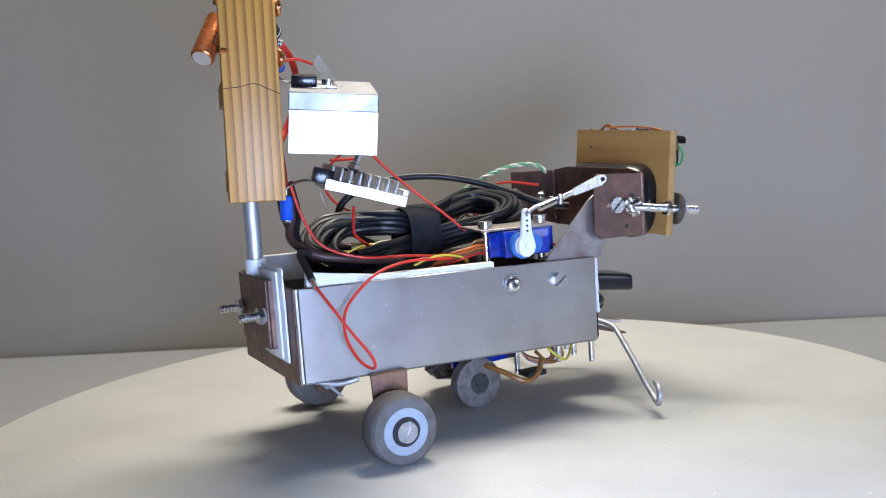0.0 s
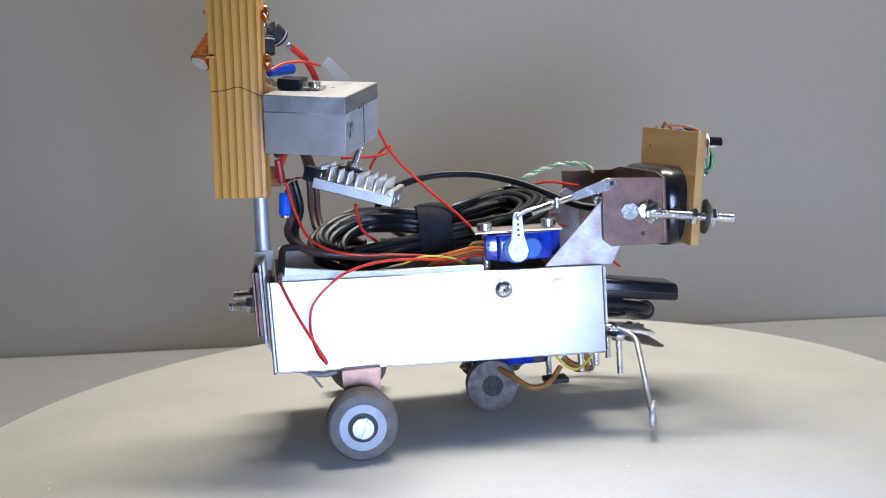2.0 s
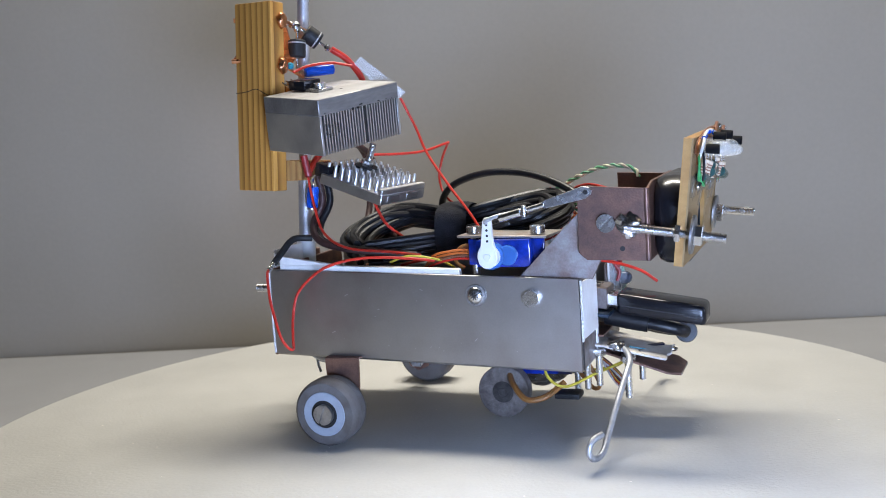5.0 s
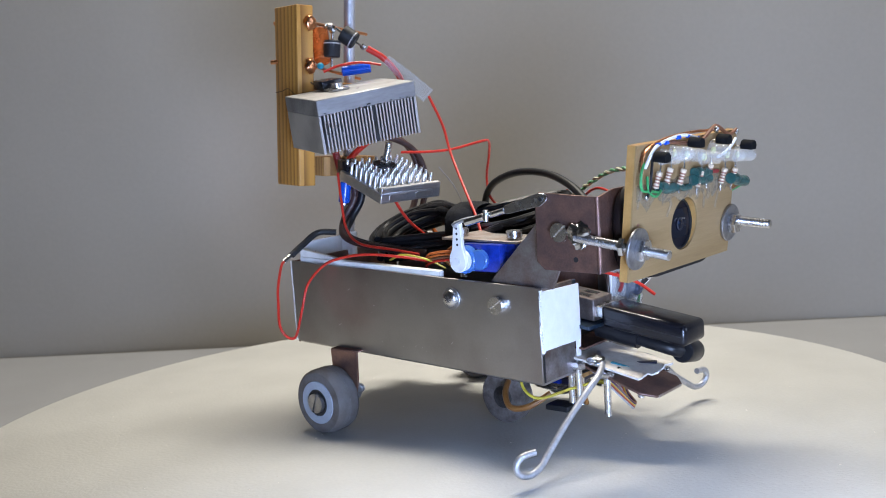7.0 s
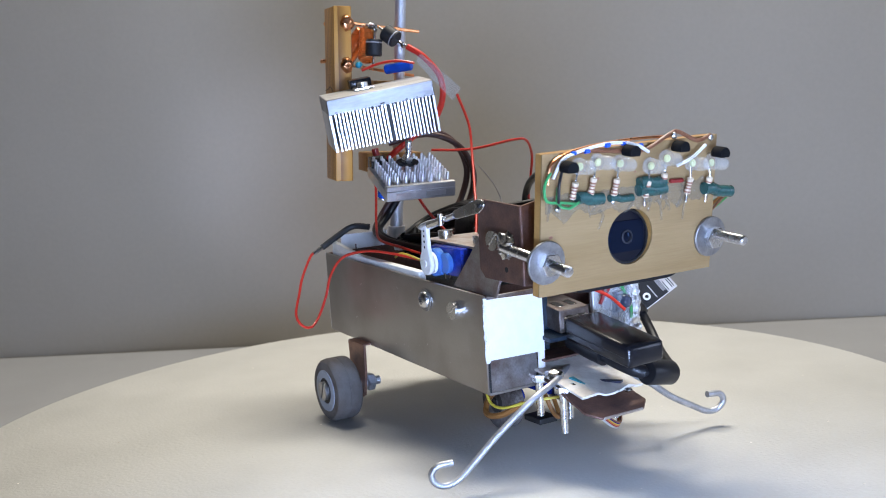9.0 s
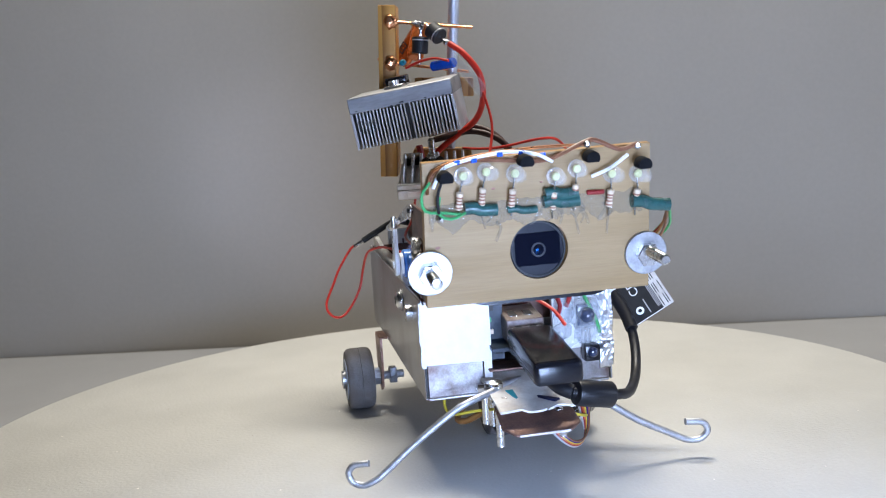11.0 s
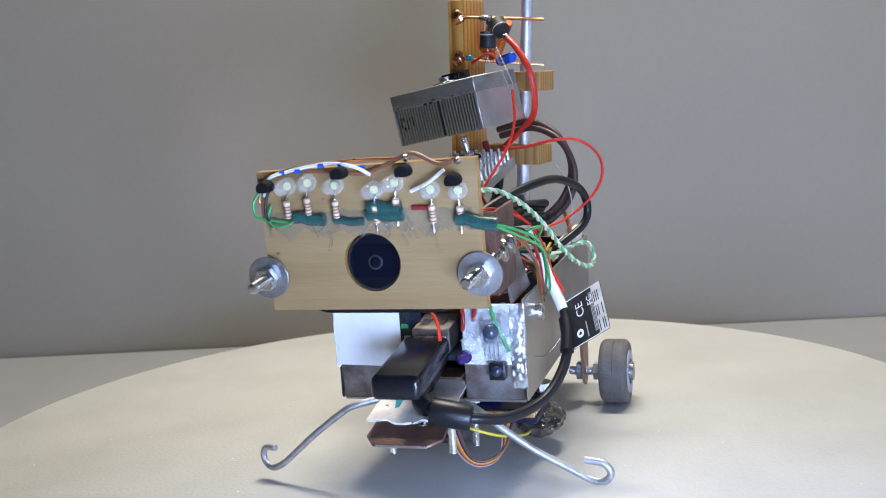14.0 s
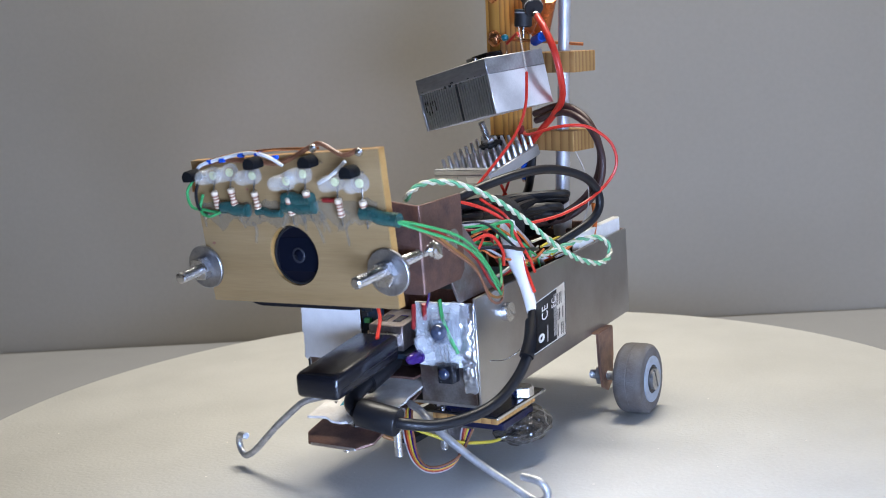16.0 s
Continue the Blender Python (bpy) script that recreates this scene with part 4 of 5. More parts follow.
def mast():
    u, w = Vector((0.974, -0.225, 0)), Vector((0.045, 0.05, 0.997)).normalized()
    u = (u - w * u.dot(w)).normalized()
    v = w.cross(u)
    b = part("mast_block", box(0, 21.6, 0, 8.6, 0, 83, 0.6, 2), "mast", ROBOT, "upright pine block with strong dark grain", axes((-92.1, -8.4, 107.3), u, v, w))
    # a thin pencil line and a crack
    part("pencil_line", wire([(0, -0.02, 43.6), (6, -0.02, 44), (12, -0.02, 45.2), (16, -0.02, 43.6), (21.6, -0.02, 41)], 0.16, 5), "matt_black", b)
    foot, head = Vector((-76.0, 19.4, 72)), Vector((-70.4, 33.4, 236))
    r = part("mast_tube", rod(foot, head, 2.75, 20, 0.2), "tube", ROBOT, "long dull aluminium tube")
    part("lower_sleeve", rod(foot, foot.lerp(head, 0.24), 3.3, 20, 0.3), "tube", r, "bright lower tube")
    for z, tag in ((148.5, 0), (113.5, 1)):
        k = (z - foot.z) / (head.z - foot.z)
        c = foot.lerp(head, k)
        part("wood_spacer", box(-9, 7, -18, 11, -4.6, 4.6, 0.5), "block", ROBOT, "small sawn pine spacer block", axes(c, u, v, w))
    # clamp at the tube's foot
    cl = part("tube_clamp", dip(box(-80.4, -79.2, -4.5, 31, 44.5, 72.5, 0.3, 1)), "rust", ROBOT, "brown clamp plate at the mast foot")
    part("clamp_cheek", dip(box(-79.1, -74.3, 29.8, 31, 44.5, 72.5, 0.3, 1)), "rust", cl)
    part("clamp_cheek", dip(box(-79.1, -74.3, -4.5, -3.3, 44.5, 72.5, 0.3, 1)), "rust", cl)
    part("white_collar", rod(foot + Vector((0, 0, -3)), foot.lerp(head, 0.055), 4.4, 20, 0.4), "white", cl, "white plastic collar round the tube")
    part("white_packing", dip(box(-75.4, -74.4, -11.5, 14, 39.5, 77.5, 0.4)), "white", cl, "white plastic packing sheet")
    part("white_packing", dip(box(-77.0, -76.0, -9.0, 13, 41.0, 76.0, 0.4)), "white", cl, "white plastic packing sheet")
    for y in (-2, 26):
        part("clamp_bolt", screw_thread((-91, y, 61), (-78, y, 61), 1.9), "zinc", cl)
        part("nut", nut((-83.6, y, 61), (-80.5, y, 61), 3.8), "zinc", cl)
    # copper pins with solder feet
    for k, (pin, end) in enumerate((((-65.4, -3.6, 181.0), (-69.6, 37.3, 176.6)), ((-66.4, -4.8, 161.5), (-74.5, 35.3, 155.5)))):
        p, e = Vector(pin), Vector(end)
        b2 = part("copper_pin", wire([p + Vector((-6, 1, 0)), p, p.lerp(e, 0.5), e], 0.75, 8), "copper", ROBOT, "bare copper wire pin")
        part("solder_foot", lump(p + Vector((0.2, 0, 0)), 2.0, 3.2, 3.4, 0.3, k), "copper", b2, crease=180)
    part("copper_pin", wire([(-89.6, -4, 183), (-85, -2, 183)], 1.0, 8), "copper", ROBOT)
    part("copper_pin", wire([(-90.6, -7, 165), (-86, -5, 165)], 1.0, 8), "copper", ROBOT)
    # parts soldered between the pins
    low, high = Vector((-94.0, 4.8, 163.0)), Vector((-83.5, 14.5, 178.5))
    dcan = (high - low).normalized()
    can = part("capacitor_can", rod(low, high, 4.6, 24, 0.6), "copper_can", ROBOT, "shiny orange sleeved cylinder")
    part("can_end", rod(low - dcan * 0.15, low + dcan * 0.4, 3.7, 22), "tube", can)
    part("can_groove", washer(low + dcan * 1.6, dcan, 4.66, 4.2, 0.5, seg=24), "brown", can)
    right = Vector((0.55, -0.83, 0.1))
    right = (right - dcan * right.dot(dcan)).normalized()
    mark = axes(low + dcan * 8.5 + right * 4.55, dcan.cross(right), dcan, right)
    for k, (x0, x1, y0, y1) in enumerate(((-2, 2, 2.2, 2.8), (-2, 2, -2.8, -2.2), (-2, -1.4, -2.2, 2.2), (1.4, 2, -2.2, 2.2), (-0.7, 0.7, -1.2, -0.6), (-0.7, 0.7, 0.5, 1.1))):
        part("can_mark", box(x0, x1, y0, y1, -0.1, 0.12), "matt_black", can, m=mark)
    coil = part("copper_coil", rod((-77, 13, 179), (-71, 8, 163.5), 4.2, 20, 1.0), "copper_can", ROBOT, "dark orange wound coil")
    for c, d, r, n in (((-62.1, 17.4, 174.3), (0.62, 0.45, -0.6), 4.2, 7.5), ((-66.6, 10.2, 169.2), (0.05, 0.1, 1), 4.0, 8.0)):
        c, d = Vector(c), Vector(d).normalized()
        dd = part("diode", rod(c - d * n / 2, c + d * n / 2, r, 20, 0.5), "matt_black", ROBOT, "fat black diode with a pale band")
        part("pale_band", washer(c + d * (n / 2 - 1.9), d, r + 0.08, r - 0.3, 0.8, seg=22), "grey_wire", dd)
        part("lead", rod(c - d * (n / 2 + 5), c + d * (n / 2 + 5), 0.6, 8), "solder", dd)
        part("solder_lump", lump(c + d * (n / 2 + 4.5), 1.5, 1.5, 1.5, 0.4, 8, 2), "solder", dd)
    part("solder_lump", lump((-66.5, 9.5, 179.6), 2.4, 3.2, 1.6, 0.4, 9), "solder", ROBOT)
    part("blue_capacitor", rod((-66.5, 15.5, 158.6), (-56, 24.5, 159.6), 2.4, 18, 0.5), "blue", ROBOT, "blue electrolytic capacitor")
    part("teal_bead", lump((-65.4, 0.8, 161.3), 1.6, 1.8, 1.6, 0.1, 3, 2), "teal", ROBOT, "teal ceramic bead")
    # lower blue capacitor hanging from a lead
    c = part("blue_capacitor", rod((-63.6, 9.4, 106.4), (-64.6, 8.0, 96.6), 2.7, 18, 0.6), "blue", ROBOT, "blue electrolytic capacitor on a lead")
    part("can_end", rod((-64.6, 8.0, 96.6), (-64.7, 7.9, 95.8), 2.3, 16), "zinc", c)
    part("lead", wire([(-63.6, 9.4, 106), (-63.2, 8.5, 110), (-58, 4, 112.5), (-52, 1, 112)], 0.7, 6), "solder", c)
    part("red_sleeve", rod((-65.5, 6, 121), (-64.6, 7.5, 111), 1.7, 12, 0.3), "dark_red", c)


mast()


def fin_heat_sink():
    u, v = Vector((0.34, 0.931, 0.132)).normalized(), Vector((-0.935, 0.335, 0.098))
    v = (v - u * v.dot(u)).normalized()
    w = u.cross(v)
    m = axes((-37.9, -30.6, 144.8), u, v, w)
    base = part("fin_heat_sink", box(0, 48.6, -1.4, 32.8, -7.0, 0, 0.35, 1), "alu_sawn", ROBOT, "sawn aluminium heat sink with many thin fins", m)
    thick = part("end_fin", box(0, 1.3, -1.35, 32.7, -23.6, -6.9, 0.15, 1), "alu", base)
    twin(thick, base, mm(47.2, 0, 0))
    first = part("fin", box(-0.36, 0.36, -1.2, 32.5, -23.5, -6.9), "alu_fin", base)
    first.matrix_basis = mm(2.9, 0, 0)
    x, k = 2.9, 0
    while True:
        x += 1.62
        k += 1
        if x > 46.6:
            break
        if k == 15:
            x += 1.0
        twin(first, base, mm(x, 0, 0, 0, 0, 0.35 * math.sin(k * 2.1)))
    rnd = random.Random(17)
    for k in range(9):
        x, q = rnd.uniform(2, 46), rnd.uniform(0.3, 1.0)
        part("chip_mark", lump((x, -1.36, -6.7 + rnd.uniform(-0.4, 0.9)), q, 0.12, q * rnd.uniform(0.3, 0.7), 0.6, k, 2), "matt_black", base)
    for k in range(7):
        x, y = rnd.uniform(3, 45), rnd.uniform(2, 28)
        part("stain", lump((x, y, 0.0), rnd.uniform(0.6, 2.4), rnd.uniform(0.3, 0.8), 0.05, 0.6, k, 2), "flange", base)
    # black filler in the open gap, its colour standing for the slot's shade
    part("slot_shade_fill", box(26.2, 28.2, -1.1, 32.5, -23.0, -5.2), "matt_black", base)
    for k, (a, c, h) in enumerate(((3.4, -13, 5), (5.0, -11.5, 2), (5.0, -16, 2), (7.0, -14, 5.5), (8.6, -12, 2.2), (10.4, -13.4, 4.4))):
        part("pen_mark", box(a - 0.34, a + 0.34, -1.27, -1.21, c - h / 2, c + h / 2), "matt_black", base)
    # the transistor screwed on top
    t = part("power_transistor", box(14.5, 24.5, 22, 32, 0.4, 4.6, 0.4), "black", base, "black power transistor screwed to the sink")
    part("metal_tab", box(15, 24, 14, 26, 0.05, 1.2, 0.2, 1), "zinc", t)
    part("tab_screw", slotted_head((19.5, 17.5, 1.2), (0, 0, 1), 2.6, 2.2, (1, 0.4, 0)), "zinc", t)
    for s in (16.5, 19.5, 22.5):
        part("leg", wire([(s, 32, 1.5), (s, 35, 1.8), (s - 1, 38, 4)], 0.4, 6), "solder", t)
    part("drill_mark", rod((27, 12, -0.1), (27, 12, 0.05), 0.8, 12), "matt_black", base)
    # clear bent tab at the far end
    a, b2 = Vector((-41.8, 20.5, 162.4)), Vector((-25.6, 31.2, 143.4))
    d = (b2 - a).normalized()
    s = Vector((0.886, 0.463, 0.1))
    s = (s - d * s.dot(d)).normalized()
    n = d.cross(s)
    part("clear_tab", plate([(0, -2.2), (14, -3.2), (26, -3.6), (26, 3.6), (14, 3.2), (0, 2.2)], 0.7, lambda p, q, t2: a + d * p + s * q + n * t2, 0.1), "tab", ROBOT, "bent strip of clear plastic")


fin_heat_sink()


def pin_heat_sink():
    u, v = Vector((0.930, -0.217, -0.30)).normalized(), Vector((0.16, 0.98, 0.03))
    v = (v - u * v.dot(u)).normalized()
    w = u.cross(v)
    base = part("pin_heat_sink", box(0, 34.5, -0.5, 31.5, -4.6, 0, 0.3, 1), "alu", ROBOT, "small aluminium heat sink with rows of pins", axes((-51.0, -5.4, 113.2), u, v, w))
    part("end_lip", box(32.0, 34.4, -0.45, 31.45, -0.1, 2.4, 0.3, 1), "alu", base)
    pin = part("pin", lathe([(0, 0.95), (5.2, 0.7), (5.5, 0.45)], (0, 0, -0.1), (0, 0, 7), 10), "alu_fin", base)
    pin.matrix_basis = mm(2, 2, 0)
    for i in range(8):
        for j in range(8):
            if i + j and not (2 <= i <= 3 and 3 <= j <= 4):
                twin(pin, base, mm(2 + i * 3.9, 2 + j * 3.9, 0))
    part("end_label", box(34.5, 34.7, 4, 13, -3.4, -0.8, 0.05, 1), "alu_fin", base)
    part("end_label", box(34.5, 34.7, 18, 27, -3.4, -0.8, 0.05, 1), "alu_fin", base)
    sc = part("clamp_screw", screw_thread((12, 15.5, 1), (14, 15.5, 16), 1.6), "zinc", base, "clamping screw")
    part("spring_washer", washer((12, 15.5, 4.5), (0, 0, 1), 5.2, 1.5, 1.0), "matt_black", sc)
    part("nut", nut((12.2, 15.5, 5.6), (12.6, 15.5, 8.2), 2.8), "zinc", sc)
    part("terminal_block", box(-5, 3, 1, 9, -2.5, 3.5, 0.5), "black", base, "black terminal block")


pin_heat_sink()


def loose_wires():
    part("red_loop_wire", wire([(-67.8, -27, 75), (-67.6, -31, 73), (-63.4, -38, 64), (-60, -41.6, 57.5), (-54.6, -46.4, 48.4), (-52.4, -44.6, 43.4), (-52.8, -40, 42.0), (-55.6, -34.8, 45.6), (-57.6, -29.5, 54.1), (-55.3, -27.4, 63.8), (-45.4, -26, 72.6), (-36, -22.4, 76), (-24, -19, 77.2), (-10, -14, 76), (2, -9, 74)], 0.62, 8), "red", ROBOT, "thin red wire looping outside the panel")
    clip = part("probe_clip", wire([(-67.6, -25, 76), (-67, -18, 80), (-66, -9, 84.4), (-60, -3, 84)], 1.5, 10), "matt_black", ROBOT, "black probe clip with a bare tip")
    part("bare_tip", wire([(-68, -29.5, 73.5), (-67.8, -27, 75), (-67.4, -23, 77.2)], 1.1, 8), "solder", clip)
    part("red_wire", wire([(-63, 4, 111), (-60, 2, 98), (-54, -2, 86), (-40, -8, 80), (-20, -8, 78), (-6, -6, 76)], 0.62), "red", ROBOT)
    part("red_wire", wire([(-26, 30.5, 144), (-20, 32, 130), (-14, 29, 118), (-1, 21, 103), (10, 14, 92), (18, 8, 83)], 0.62), "red", ROBOT)
    part("red_wire", wire([(-38, 22, 119), (-26, 28, 118.5), (-18, 36, 119), (-12.5, 51, 121.5), (-16, 61, 120.5), (-22, 68, 113), (-24, 68, 103), (-18, 62, 94), (-4, 54, 88), (10, 46, 86)], 0.62), "red", ROBOT)
    part("red_wire", wire([(-34, 10, 99), (-33, 14, 92), (-31, 18, 86), (-24, 20, 80)], 0.7), "red", ROBOT)
    part("thick_red_wire", wire([(-55.5, 22.5, 168.5), (-50, 28, 163), (-46, 34, 153), (-48, 35.5, 142), (-54, 33, 132), (-61, 25, 125), (-65, 16, 118), (-66, 10, 112)], 1.5, 10), "red", ROBOT, "thick red cable from the diodes")
    part("short_red_wire", wire([(-65, 2, 158.5), (-60, 8, 161), (-52, 14, 161.8), (-44, 19, 160)], 0.62), "red", ROBOT)
    for k, (m, dx, dy, dz) in enumerate((("brown_cable", -3, 0, 0), ("brown_cable", 0, 2, -3))):
        part("mast_cable", wire([(-66 + dx, 12 + dy, 126 + dz), (-58 + dx, 30 + dy, 129 + dz), (-52 + dx, 44 + dy, 122 + dz), (-50 + dx, 50 + dy, 108 + dz), (-50 + dx, 46 + dy, 94 + dz), (-46 + dx, 36, 84 + dz), (-30, 26, 80)], 1.55, 10), m, ROBOT, "dark cable drooping from the mast")
    for k, (dx, dy) in enumerate(((0, 0), (3.0, 1.8))):
        part("mast_cable", wire([(-63 + dx, 13 + dy, 112), (-61 + dx, 12 + dy, 99), (-64 + dx, 7 + dy, 89), (-57, -1 + dy, 82.5), (-42, -4 + dy, 79), (-26, 2 + dy, 76), (-14, 8, 74)], 1.75, 10), "cable" if k else "brown_cable", ROBOT, "dark cable drooping from the mast")
    path = [(81, 37, 103), (79, 38.5, 106), (72, 40, 108), (60, 44, 106.5), (45, 49, 100), (30, 53, 91), (14, 56, 80), (-2, 59, 71), (-16, 62, 66.5), (-25, 63, 67.5), (-28, 62, 72), (-22, 60, 76), (-10, 55, 76), (4, 46, 72)]
    part("twisted_wire", twisted(path, 0.6, 8.0, 0), "mint", ROBOT, "green strand of a twisted pair")
    part("twisted_wire", twisted(path, 0.6, 8.0, math.pi), "cream", ROBOT, "cream strand of a twisted pair")
    # leads from the board's edge round to the chassis
    for m, a, b in (("dark_red", 0, 0), ("green", 1.4, 1.5), ("ochre", -1.2, -2), ("brown", -0.4, -3.5), ("green", 2.4, -1)):
        part("board_lead", wire([on_board(56, 28.6, 2.6 + a * 0.5), (106 + a, 60, 98 + b * 0.5), (94, 63 + a, 92 + b), (80, 62 + a, 84 + b), (68, 60 + a, 74 + b * 1.6), (58, 58, 70 + b), (50, 54, 76 + b), (40, 48, 78)], 0.48), m, ROBOT)
    part("red_wire", wire([(72, 30, 98), (56, 40, 100), (40, 50, 92), (30, 54, 78), (24, 54, 70)], 0.6), "red", ROBOT)
    part("red_wire", wire([(62, 44, 84), (54, 52, 88), (48, 54, 82), (44, 52, 76)], 0.6), "red", ROBOT)
    part("grey_wire", wire([(66, 40, 92), (50, 48, 92), (36, 50, 90), (22, 48, 84), (8, 46, 76)], 0.7), "grey_wire", ROBOT)
    part("thin_strand", wire([(42, 63, 58), (45, 61, 50), (54, 57, 45), (62, 54, 46)], 0.2, 5), "solder", ROBOT)
    part("thin_strand", wire([(-36, 46, 110), (-32, 52, 100), (-28, 54, 88), (-26, 50, 78)], 0.3, 5), "grey_wire", ROBOT)
    part("yellow_wire", wire([(-18, -12, 74), (-8, -14, 77), (4, -12, 75), (10, -8, 71)], 0.45), "yellow", ROBOT)
    for k, (m, dz) in enumerate((("orange", 2.4), ("brown", 1.2), ("red", 0), ("orange", 3.6))):
        part("servo_lead", wire([(24, -4, 72 + dz), (16, -10, 75 + dz), (8, -12, 74.5 + dz), (0, -8, 72 + dz), (-8, 0, 68)], 0.52), m, ROBOT)
    for k in range(3):
        part("servo_lead", wire([(22, -6 + k, 80 - k), (14, -8 + k, 80 - k * 1.2), (10, -8 + k, 75 - k), (12, -4 + k, 70)], 0.65), ("ochre", "brown", "orange")[k], ROBOT)
    for k in range(5):
        part("inner_wire", wire([(-50 + k * 6, 30 + 3 * math.sin(k), 66), (-36 + k * 8, 44, 72 - k), (-12 + k * 6, 46, 70 + k), (10 + k * 5, 40, 68)], 0.7), ("orange", "white", "yellow", "red", "grey_wire")[k], ROBOT)
    rnd = random.Random(21)
    for k in range(12):
        a = Vector((rnd.uniform(50, 68), rnd.uniform(34, 46), rnd.uniform(76, 92)))
        b = Vector((rnd.uniform(28, 46), rnd.uniform(46, 54), rnd.uniform(74, 90)))
        c = Vector((rnd.uniform(-6, 20), rnd.uniform(40, 49), rnd.uniform(68, 76)))
        part("loose_wire", wire([a, a.lerp(b, 0.5) + Vector((0, rnd.uniform(2, 7), rnd.uniform(-3, 5))), b, b.lerp(c, 0.5) + Vector((0, 3, rnd.uniform(-3, 3))), c], rnd.choice((0.45, 0.6, 0.7))), rnd.choice(("red", "grey_wire", "white", "green", "cable", "orange", "dark_red")), ROBOT)
    for k in range(7):
        a = Vector((rnd.uniform(-44, -20), rnd.uniform(38, 48), rnd.uniform(66, 72)))
        b = Vector((rnd.uniform(-18, 6), rnd.uniform(40, 50), rnd.uniform(70, 78)))
        part("loose_wire", wire([a, a.lerp(b, 0.5) + Vector((0, 2, rnd.uniform(1, 6))), b], 0.55), rnd.choice(("cream", "orange", "white", "grey_wire", "yellow")), ROBOT)
    part("orange_lead", wire([(-40, 50, 72), (-46, 49, 80), (-52, 46, 86)], 1.0), "orange", ROBOT)
    part("front_red_wire", wire([(62, 4, 72), (72, 15, 69), (82, 24, 64), (89, 27.2, 58.5)], 0.65), "red", ROBOT)


loose_wires()


def cable_coil():
    root = tagged(new("cable_coil"), "bundled black cable coil tied with a strap, lying in the chassis", "cable")
    rnd = random.Random(4)
    for k in range(15):
        y0, y1 = 4 + 3.2 * (k % 3) + rnd.uniform(-1, 1), 40 - 3.0 * (k % 4) + rnd.uniform(-1.5, 1.5)
        x0, x1 = -48 + rnd.uniform(-8, 8), 50 + rnd.uniform(-9, 5)
        my = 24 + (k % 3 - 1) * 3.6
        z = 79.5 + 1.5 * (k // 3) + rnd.uniform(-1.5, 1.5)
        mid = (y0 + y1) / 2
        pts = [(x0 + 14, y0, z - 7), (-10, my - 6, z - 5), (1, my - 5, z - 3.5), (14, my - 7, z - 1), (x1 - 12, y0 + 2, z + 3), (x1, mid, z + 8), (x1 - 10, y1, z + 11), (14, my + 6, z + 7), (1, my + 4, z + 4),
               (-12, my + 5, z + 6.5), (x0 + 16, y1, z + 6), (x0 + 3, mid + 6, z + 1), (x0 + 1, mid - 4, z - 4), (x0 + 9, y0 + 2, z - 7)]
        part("cable_turn", wire(pts, 1.65, 9, 2.5), "cable", root)
    s = wire([(1, 13, 74), (1, 12.5, 84), (1, 15, 92), (1, 24, 95), (1, 33, 92), (1, 35.5, 84), (1, 34, 74)], 1.0, 8)
    for v in s.verts:
        v.co.x = 1 + (v.co.x - 1) * 7.5
    part("strap", s, "strap", root, "black woven strap round the bundle")
    part("loop", wire([(-6, 50, 76), (-18, 60, 84), (-21, 62, 92), (-14, 60, 100.5), (4, 54.5, 106), (24, 49, 106), (42, 40, 102), (56, 31, 96), (68, 22, 90), (78, 14, 88)], 1.75, 10), "cable", root)
    return root


COIL = cable_coil()


def usb_stick():
    root = tagged(new("usb_stick"), "glossy black receiver stick plugged into the robot's nose", "usb stick")
    def lean(bm):
        for v in bm.verts:
            v.co.z -= (v.co.x - 75) * 0.145
        return bm
    body = lean(box(74.5, 111, 8.8, 26.2, 47.6, 56.6, 2.0, 3))
    for v in body.verts:
        if v.co.x > 100:
            v.co.z += 0.03 * (v.co.x - 100) * (1 if v.co.z < 47 else -1)
    b = part("body", body, "black", root)
    part("seam", lean(box(76.5, 109.2, 8.72, 26.28, 51.4, 51.7)), "matt_black", b)
    p = part("plug", lean(box(66, 75, 11.5, 23.4, 50.4, 55.0, 0.3, 1)), "zinc", root, "bare metal plug shell")
    for y in (13.5, 19):
        part("plug_hole", lean(box(69.5, 72, y, y + 2.4, 55.0, 55.15)), "matt_black", p)
    part("socket", lean(box(54, 70.5, 10.4, 24.8, 48.5, 57.6, 0.4, 1)), "flange", root, "dark metal socket box")
    for y in (12.5, 18.5):
        part("socket_spring", lean(box(61, 67, y, y + 3.4, 57.6, 57.9, 0.1, 1)), "solder", root)
        part("socket_slot", lean(box(62, 66.5, y + 0.5, y + 2.9, 57.9, 58.0)), "matt_black", root)
    part("port_board", lean(box(50, 72, 4, 28, 46.4, 48.0, 0.2, 1)), "pcb", root)
    return root


STICK = usb_stick()


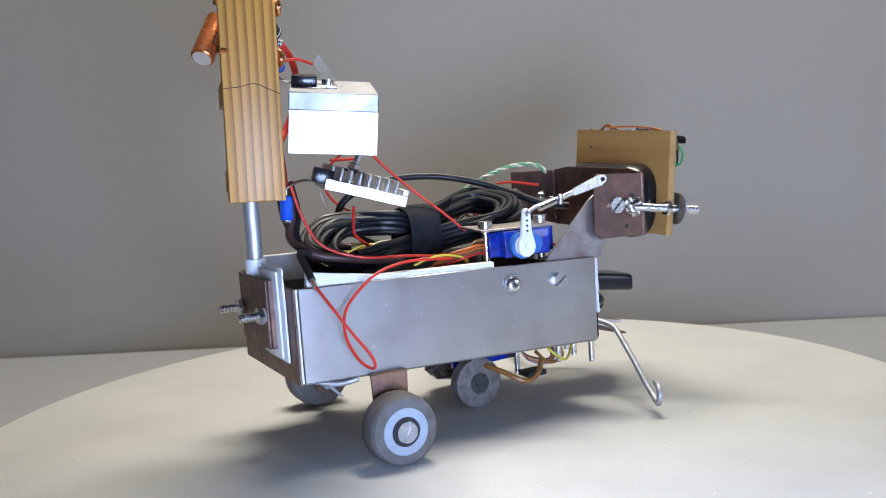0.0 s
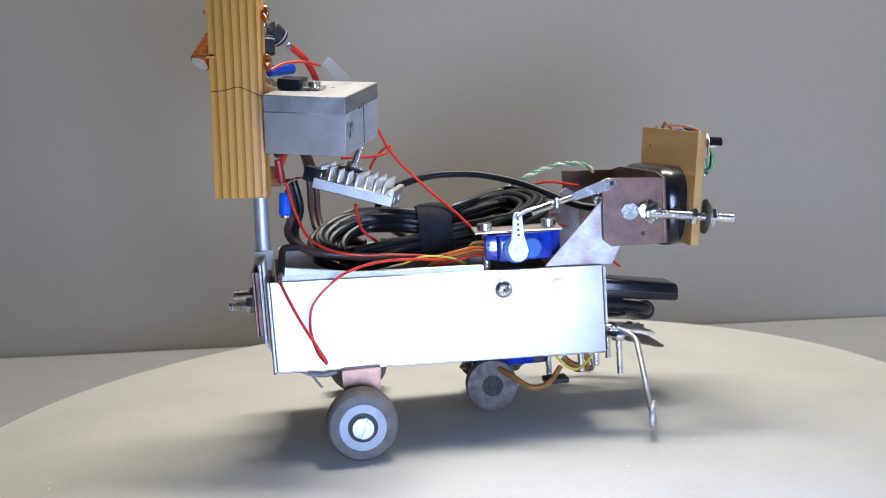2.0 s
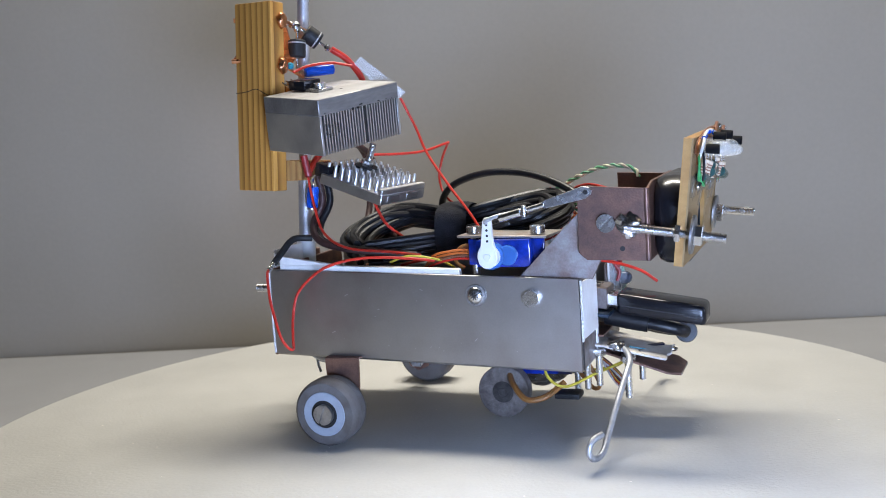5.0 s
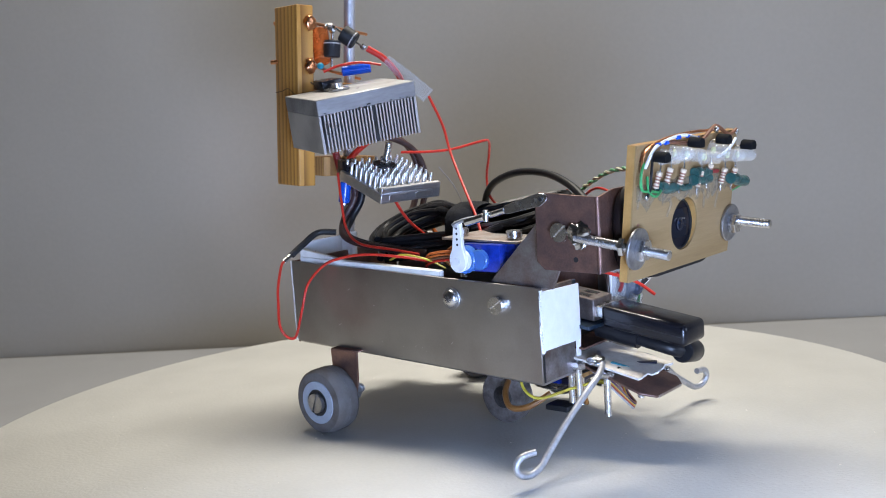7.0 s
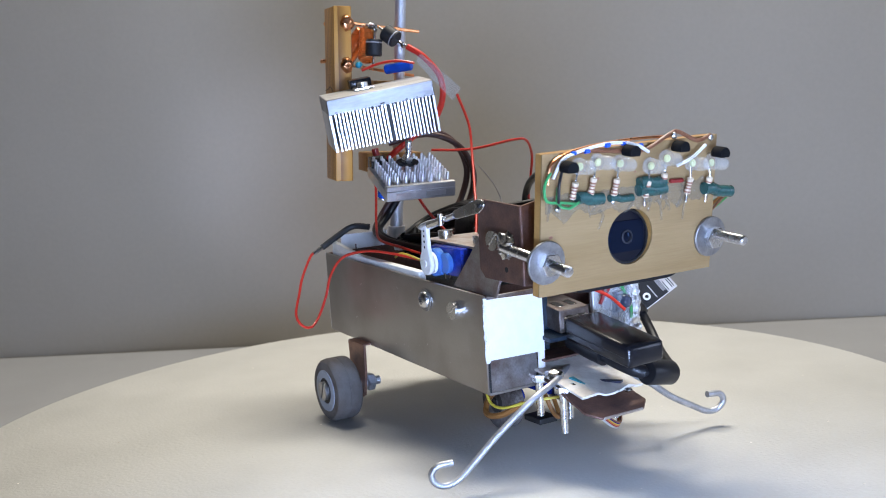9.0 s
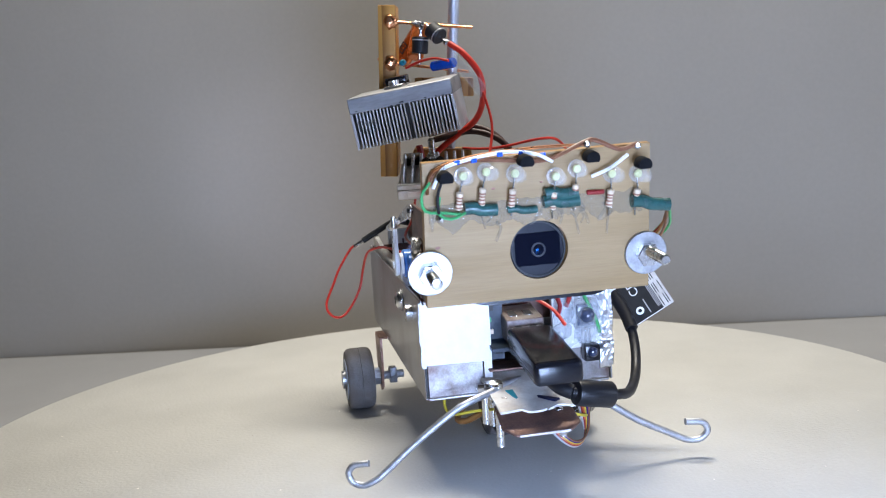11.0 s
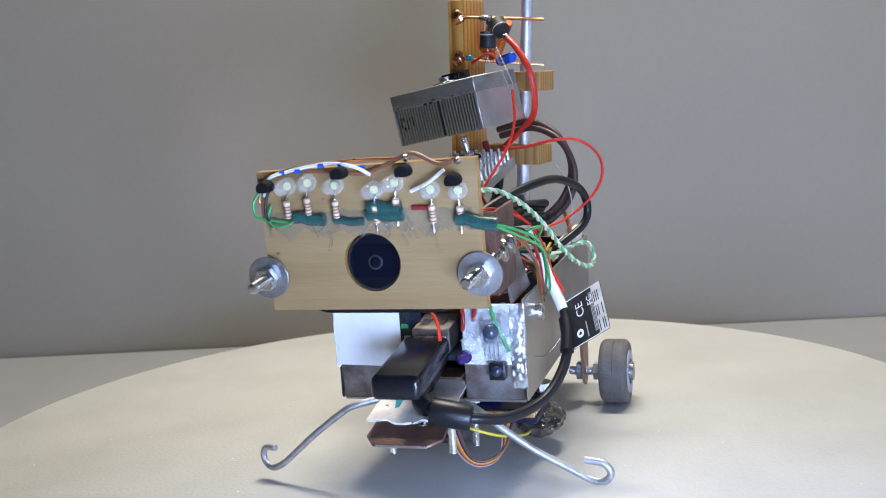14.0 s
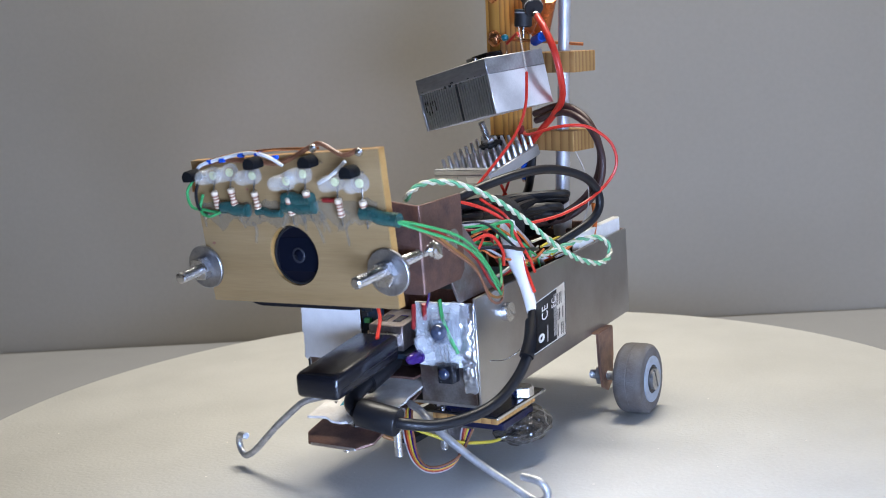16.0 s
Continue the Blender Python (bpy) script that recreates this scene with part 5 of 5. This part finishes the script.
def usb_cable():
    root = tagged(new("usb_cable"), "black camera cable with a ferrite lump and a printed tag", "cable")
    part("plug", wire([(68, 18, 45.4), (78, 18.5, 43.2), (86, 19, 41.8)], 4.0, 16), "cable", root, "moulded black plug")
    part("strain_relief", wire([(85, 19, 42), (92, 19.6, 40.4), (98, 21.4, 38.6), (100.4, 25, 37.0)], 2.7, 14, 1.0), "cable", root)
    part("cable", wire([(100, 25, 37), (100.4, 30, 36), (99, 38, 34.2), (97, 43, 33.2), (91, 49, 31.6), (80, 55.5, 31.8), (70, 60.5, 34.6), (61, 64, 41), (54, 65, 48), (48, 63.8, 54.5), (43, 62, 60)], 1.9, 10), "cable", root)
    part("ferrite", lathe([(0, 2.6), (0.1, 4.4), (0.7, 4.7), (13.6, 4.7), (14.2, 4.4), (14.3, 2.6)], (100.6, 26, 36.8), (98.6, 40, 33.8), 24), "cable", root, "black moulded ferrite lump")
    part("wrap", wire([(56, 65, 46.5), (51, 64.6, 51.5), (46, 63, 56.6)], 2.6, 10), "cable", root)
    line = curve_points([(43.5, 62, 59.5), (40, 58.5, 66), (35.5, 53, 75), (30.5, 47.5, 84), (28, 45.5, 88.5)])
    part("white_sleeve", sweep(line, [2.1 + 1.1 * min(1, max(0, (k / len(line) - 0.3) * 4)) for k in range(len(line))], 12), "white", root, "white heat-shrink sleeve")
    part("red_lead", wire([(41, 62, 66), (36, 56, 75), (31.5, 50.5, 84), (30, 47, 91), (40, 42, 99)], 0.6), "red", root)
    # the printed tag
    bl, tl, tr, br = (Vector(p) for p in ((55.3, 67.4, 45.3), (43.5, 62.8, 60.2), (45.2, 75.5, 72.4), (58.6, 81.4, 57.6)))
    mid = (bl + tl + tr + br) / 4
    up = ((tl + tr) / 2 - (bl + br) / 2).normalized()
    right = ((tr + br) / 2 - (tl + bl) / 2).normalized()
    right = (right - up * right.dot(up)).normalized()
    w, h = ((tr - tl).length + (br - bl).length) / 4, ((tl - bl).length + (tr - br).length) / 4
    face = right.cross(up)
    m = axes(mid, right, up, face)
    tag = part("tag", box(-w, w, -h, h, -0.15, 0.15), "matt_black", root, "black printed tag with a pale strip", m)
    part("pale_strip", box(w - 4.5, w, -h, h, 0.16, 0.22), "paper", tag)
    for k in range(9):
        part("print_bar", box(w - 4.0 + 0.9 * (k % 4), w - 3.6 + 0.9 * (k % 4), -h + 1 + (k % 3) * 6, -h + 5.5 + (k % 3) * 6, 0.23, 0.26), "matt_black", tag)
    for k in range(3):
        part("print_bar", box(w - 6.2 + 0.55 * k, w - 5.9 + 0.55 * k, -h + 2, h - 2, 0.16, 0.2), "grey_wire", tag)
    part("print_bar", box(-0.9, -0.4, -h + 1.6, -h + 8.0, 0.16, 0.2), "grey_wire", tag)
    for x0, x1, y0, y1 in ((-w, -w + 0.35, -h, h), (-w, w, -h, -h + 0.35), (-w, w, h - 0.35, h)):
        part("tag_border", box(x0, x1, y0, y1, 0.16, 0.2), "white", tag)
    part("print_disc", washer((-4, -h + 4.4, 0.16), (0, 0, 1), 1.7, 0.8, 0.4, seg=18), "white", tag)
    for text, x, y, size in (("CE", -3.2, 0.6, 5.0), ("FC", 1.6, 3.0, 3.6)):
        fc = bpy.data.curves.new("mark", "FONT")
        fc.body, fc.size, fc.extrude = text, size / 1000, 0.00003
        probe = bpy.data.objects.new("mark", fc)
        scene.collection.objects.link(probe)
        bpy.context.view_layer.update()
        me = bpy.data.meshes.new_from_object(probe.evaluated_get(bpy.context.evaluated_depsgraph_get()))
        bpy.data.objects.remove(probe)
        ob = new("printed_mark", me)
        me.materials.clear()
        me.materials.append(M["white"])
        ob.parent, ob.matrix_basis = tag, mm(x + 2.6, y, 0.2, 0, 0, 90)
        ob["label"] = "white printed letters " + text
    return root


CABLE = usb_cable()

# ---------- motion of the turning disc and of all that stands on it ----------
HEAD = 26.68
TURNS = [(0, 0), (0.5, -4.92), (1, -9.98), (1.5, -14.85), (2, -19.62), (2.5, -24.33), (3, -29.02), (3.5, -33.65), (4, -38.55),
         (5, -48.3), (6, -58.1), (6.5, -62.9), (7, -67.42), (7.5, -72.08), (8, -76.85), (9, -86.5), (10, -96.15), (10.5, -101.0), (11, -106.0),
         (11.5, -110.83), (12, -115.58), (12.5, -120.27), (13, -125.0), (13.5, -129.85), (14, -134.75), (14.5, -139.5), (15, -144.3),
         (15.2, -146.2), (15.4, -147.75), (15.55, -148.45), (15.7, -148.72), (16, -148.72)]


def motions():
    rows = [(t, pose(0, 0, 0, 0, 0, HEAD + a)) for t, a in TURNS]
    for thing in (TURNTABLE, ROBOT, COIL, STICK, CABLE):
        walk(thing, rows)


motions()
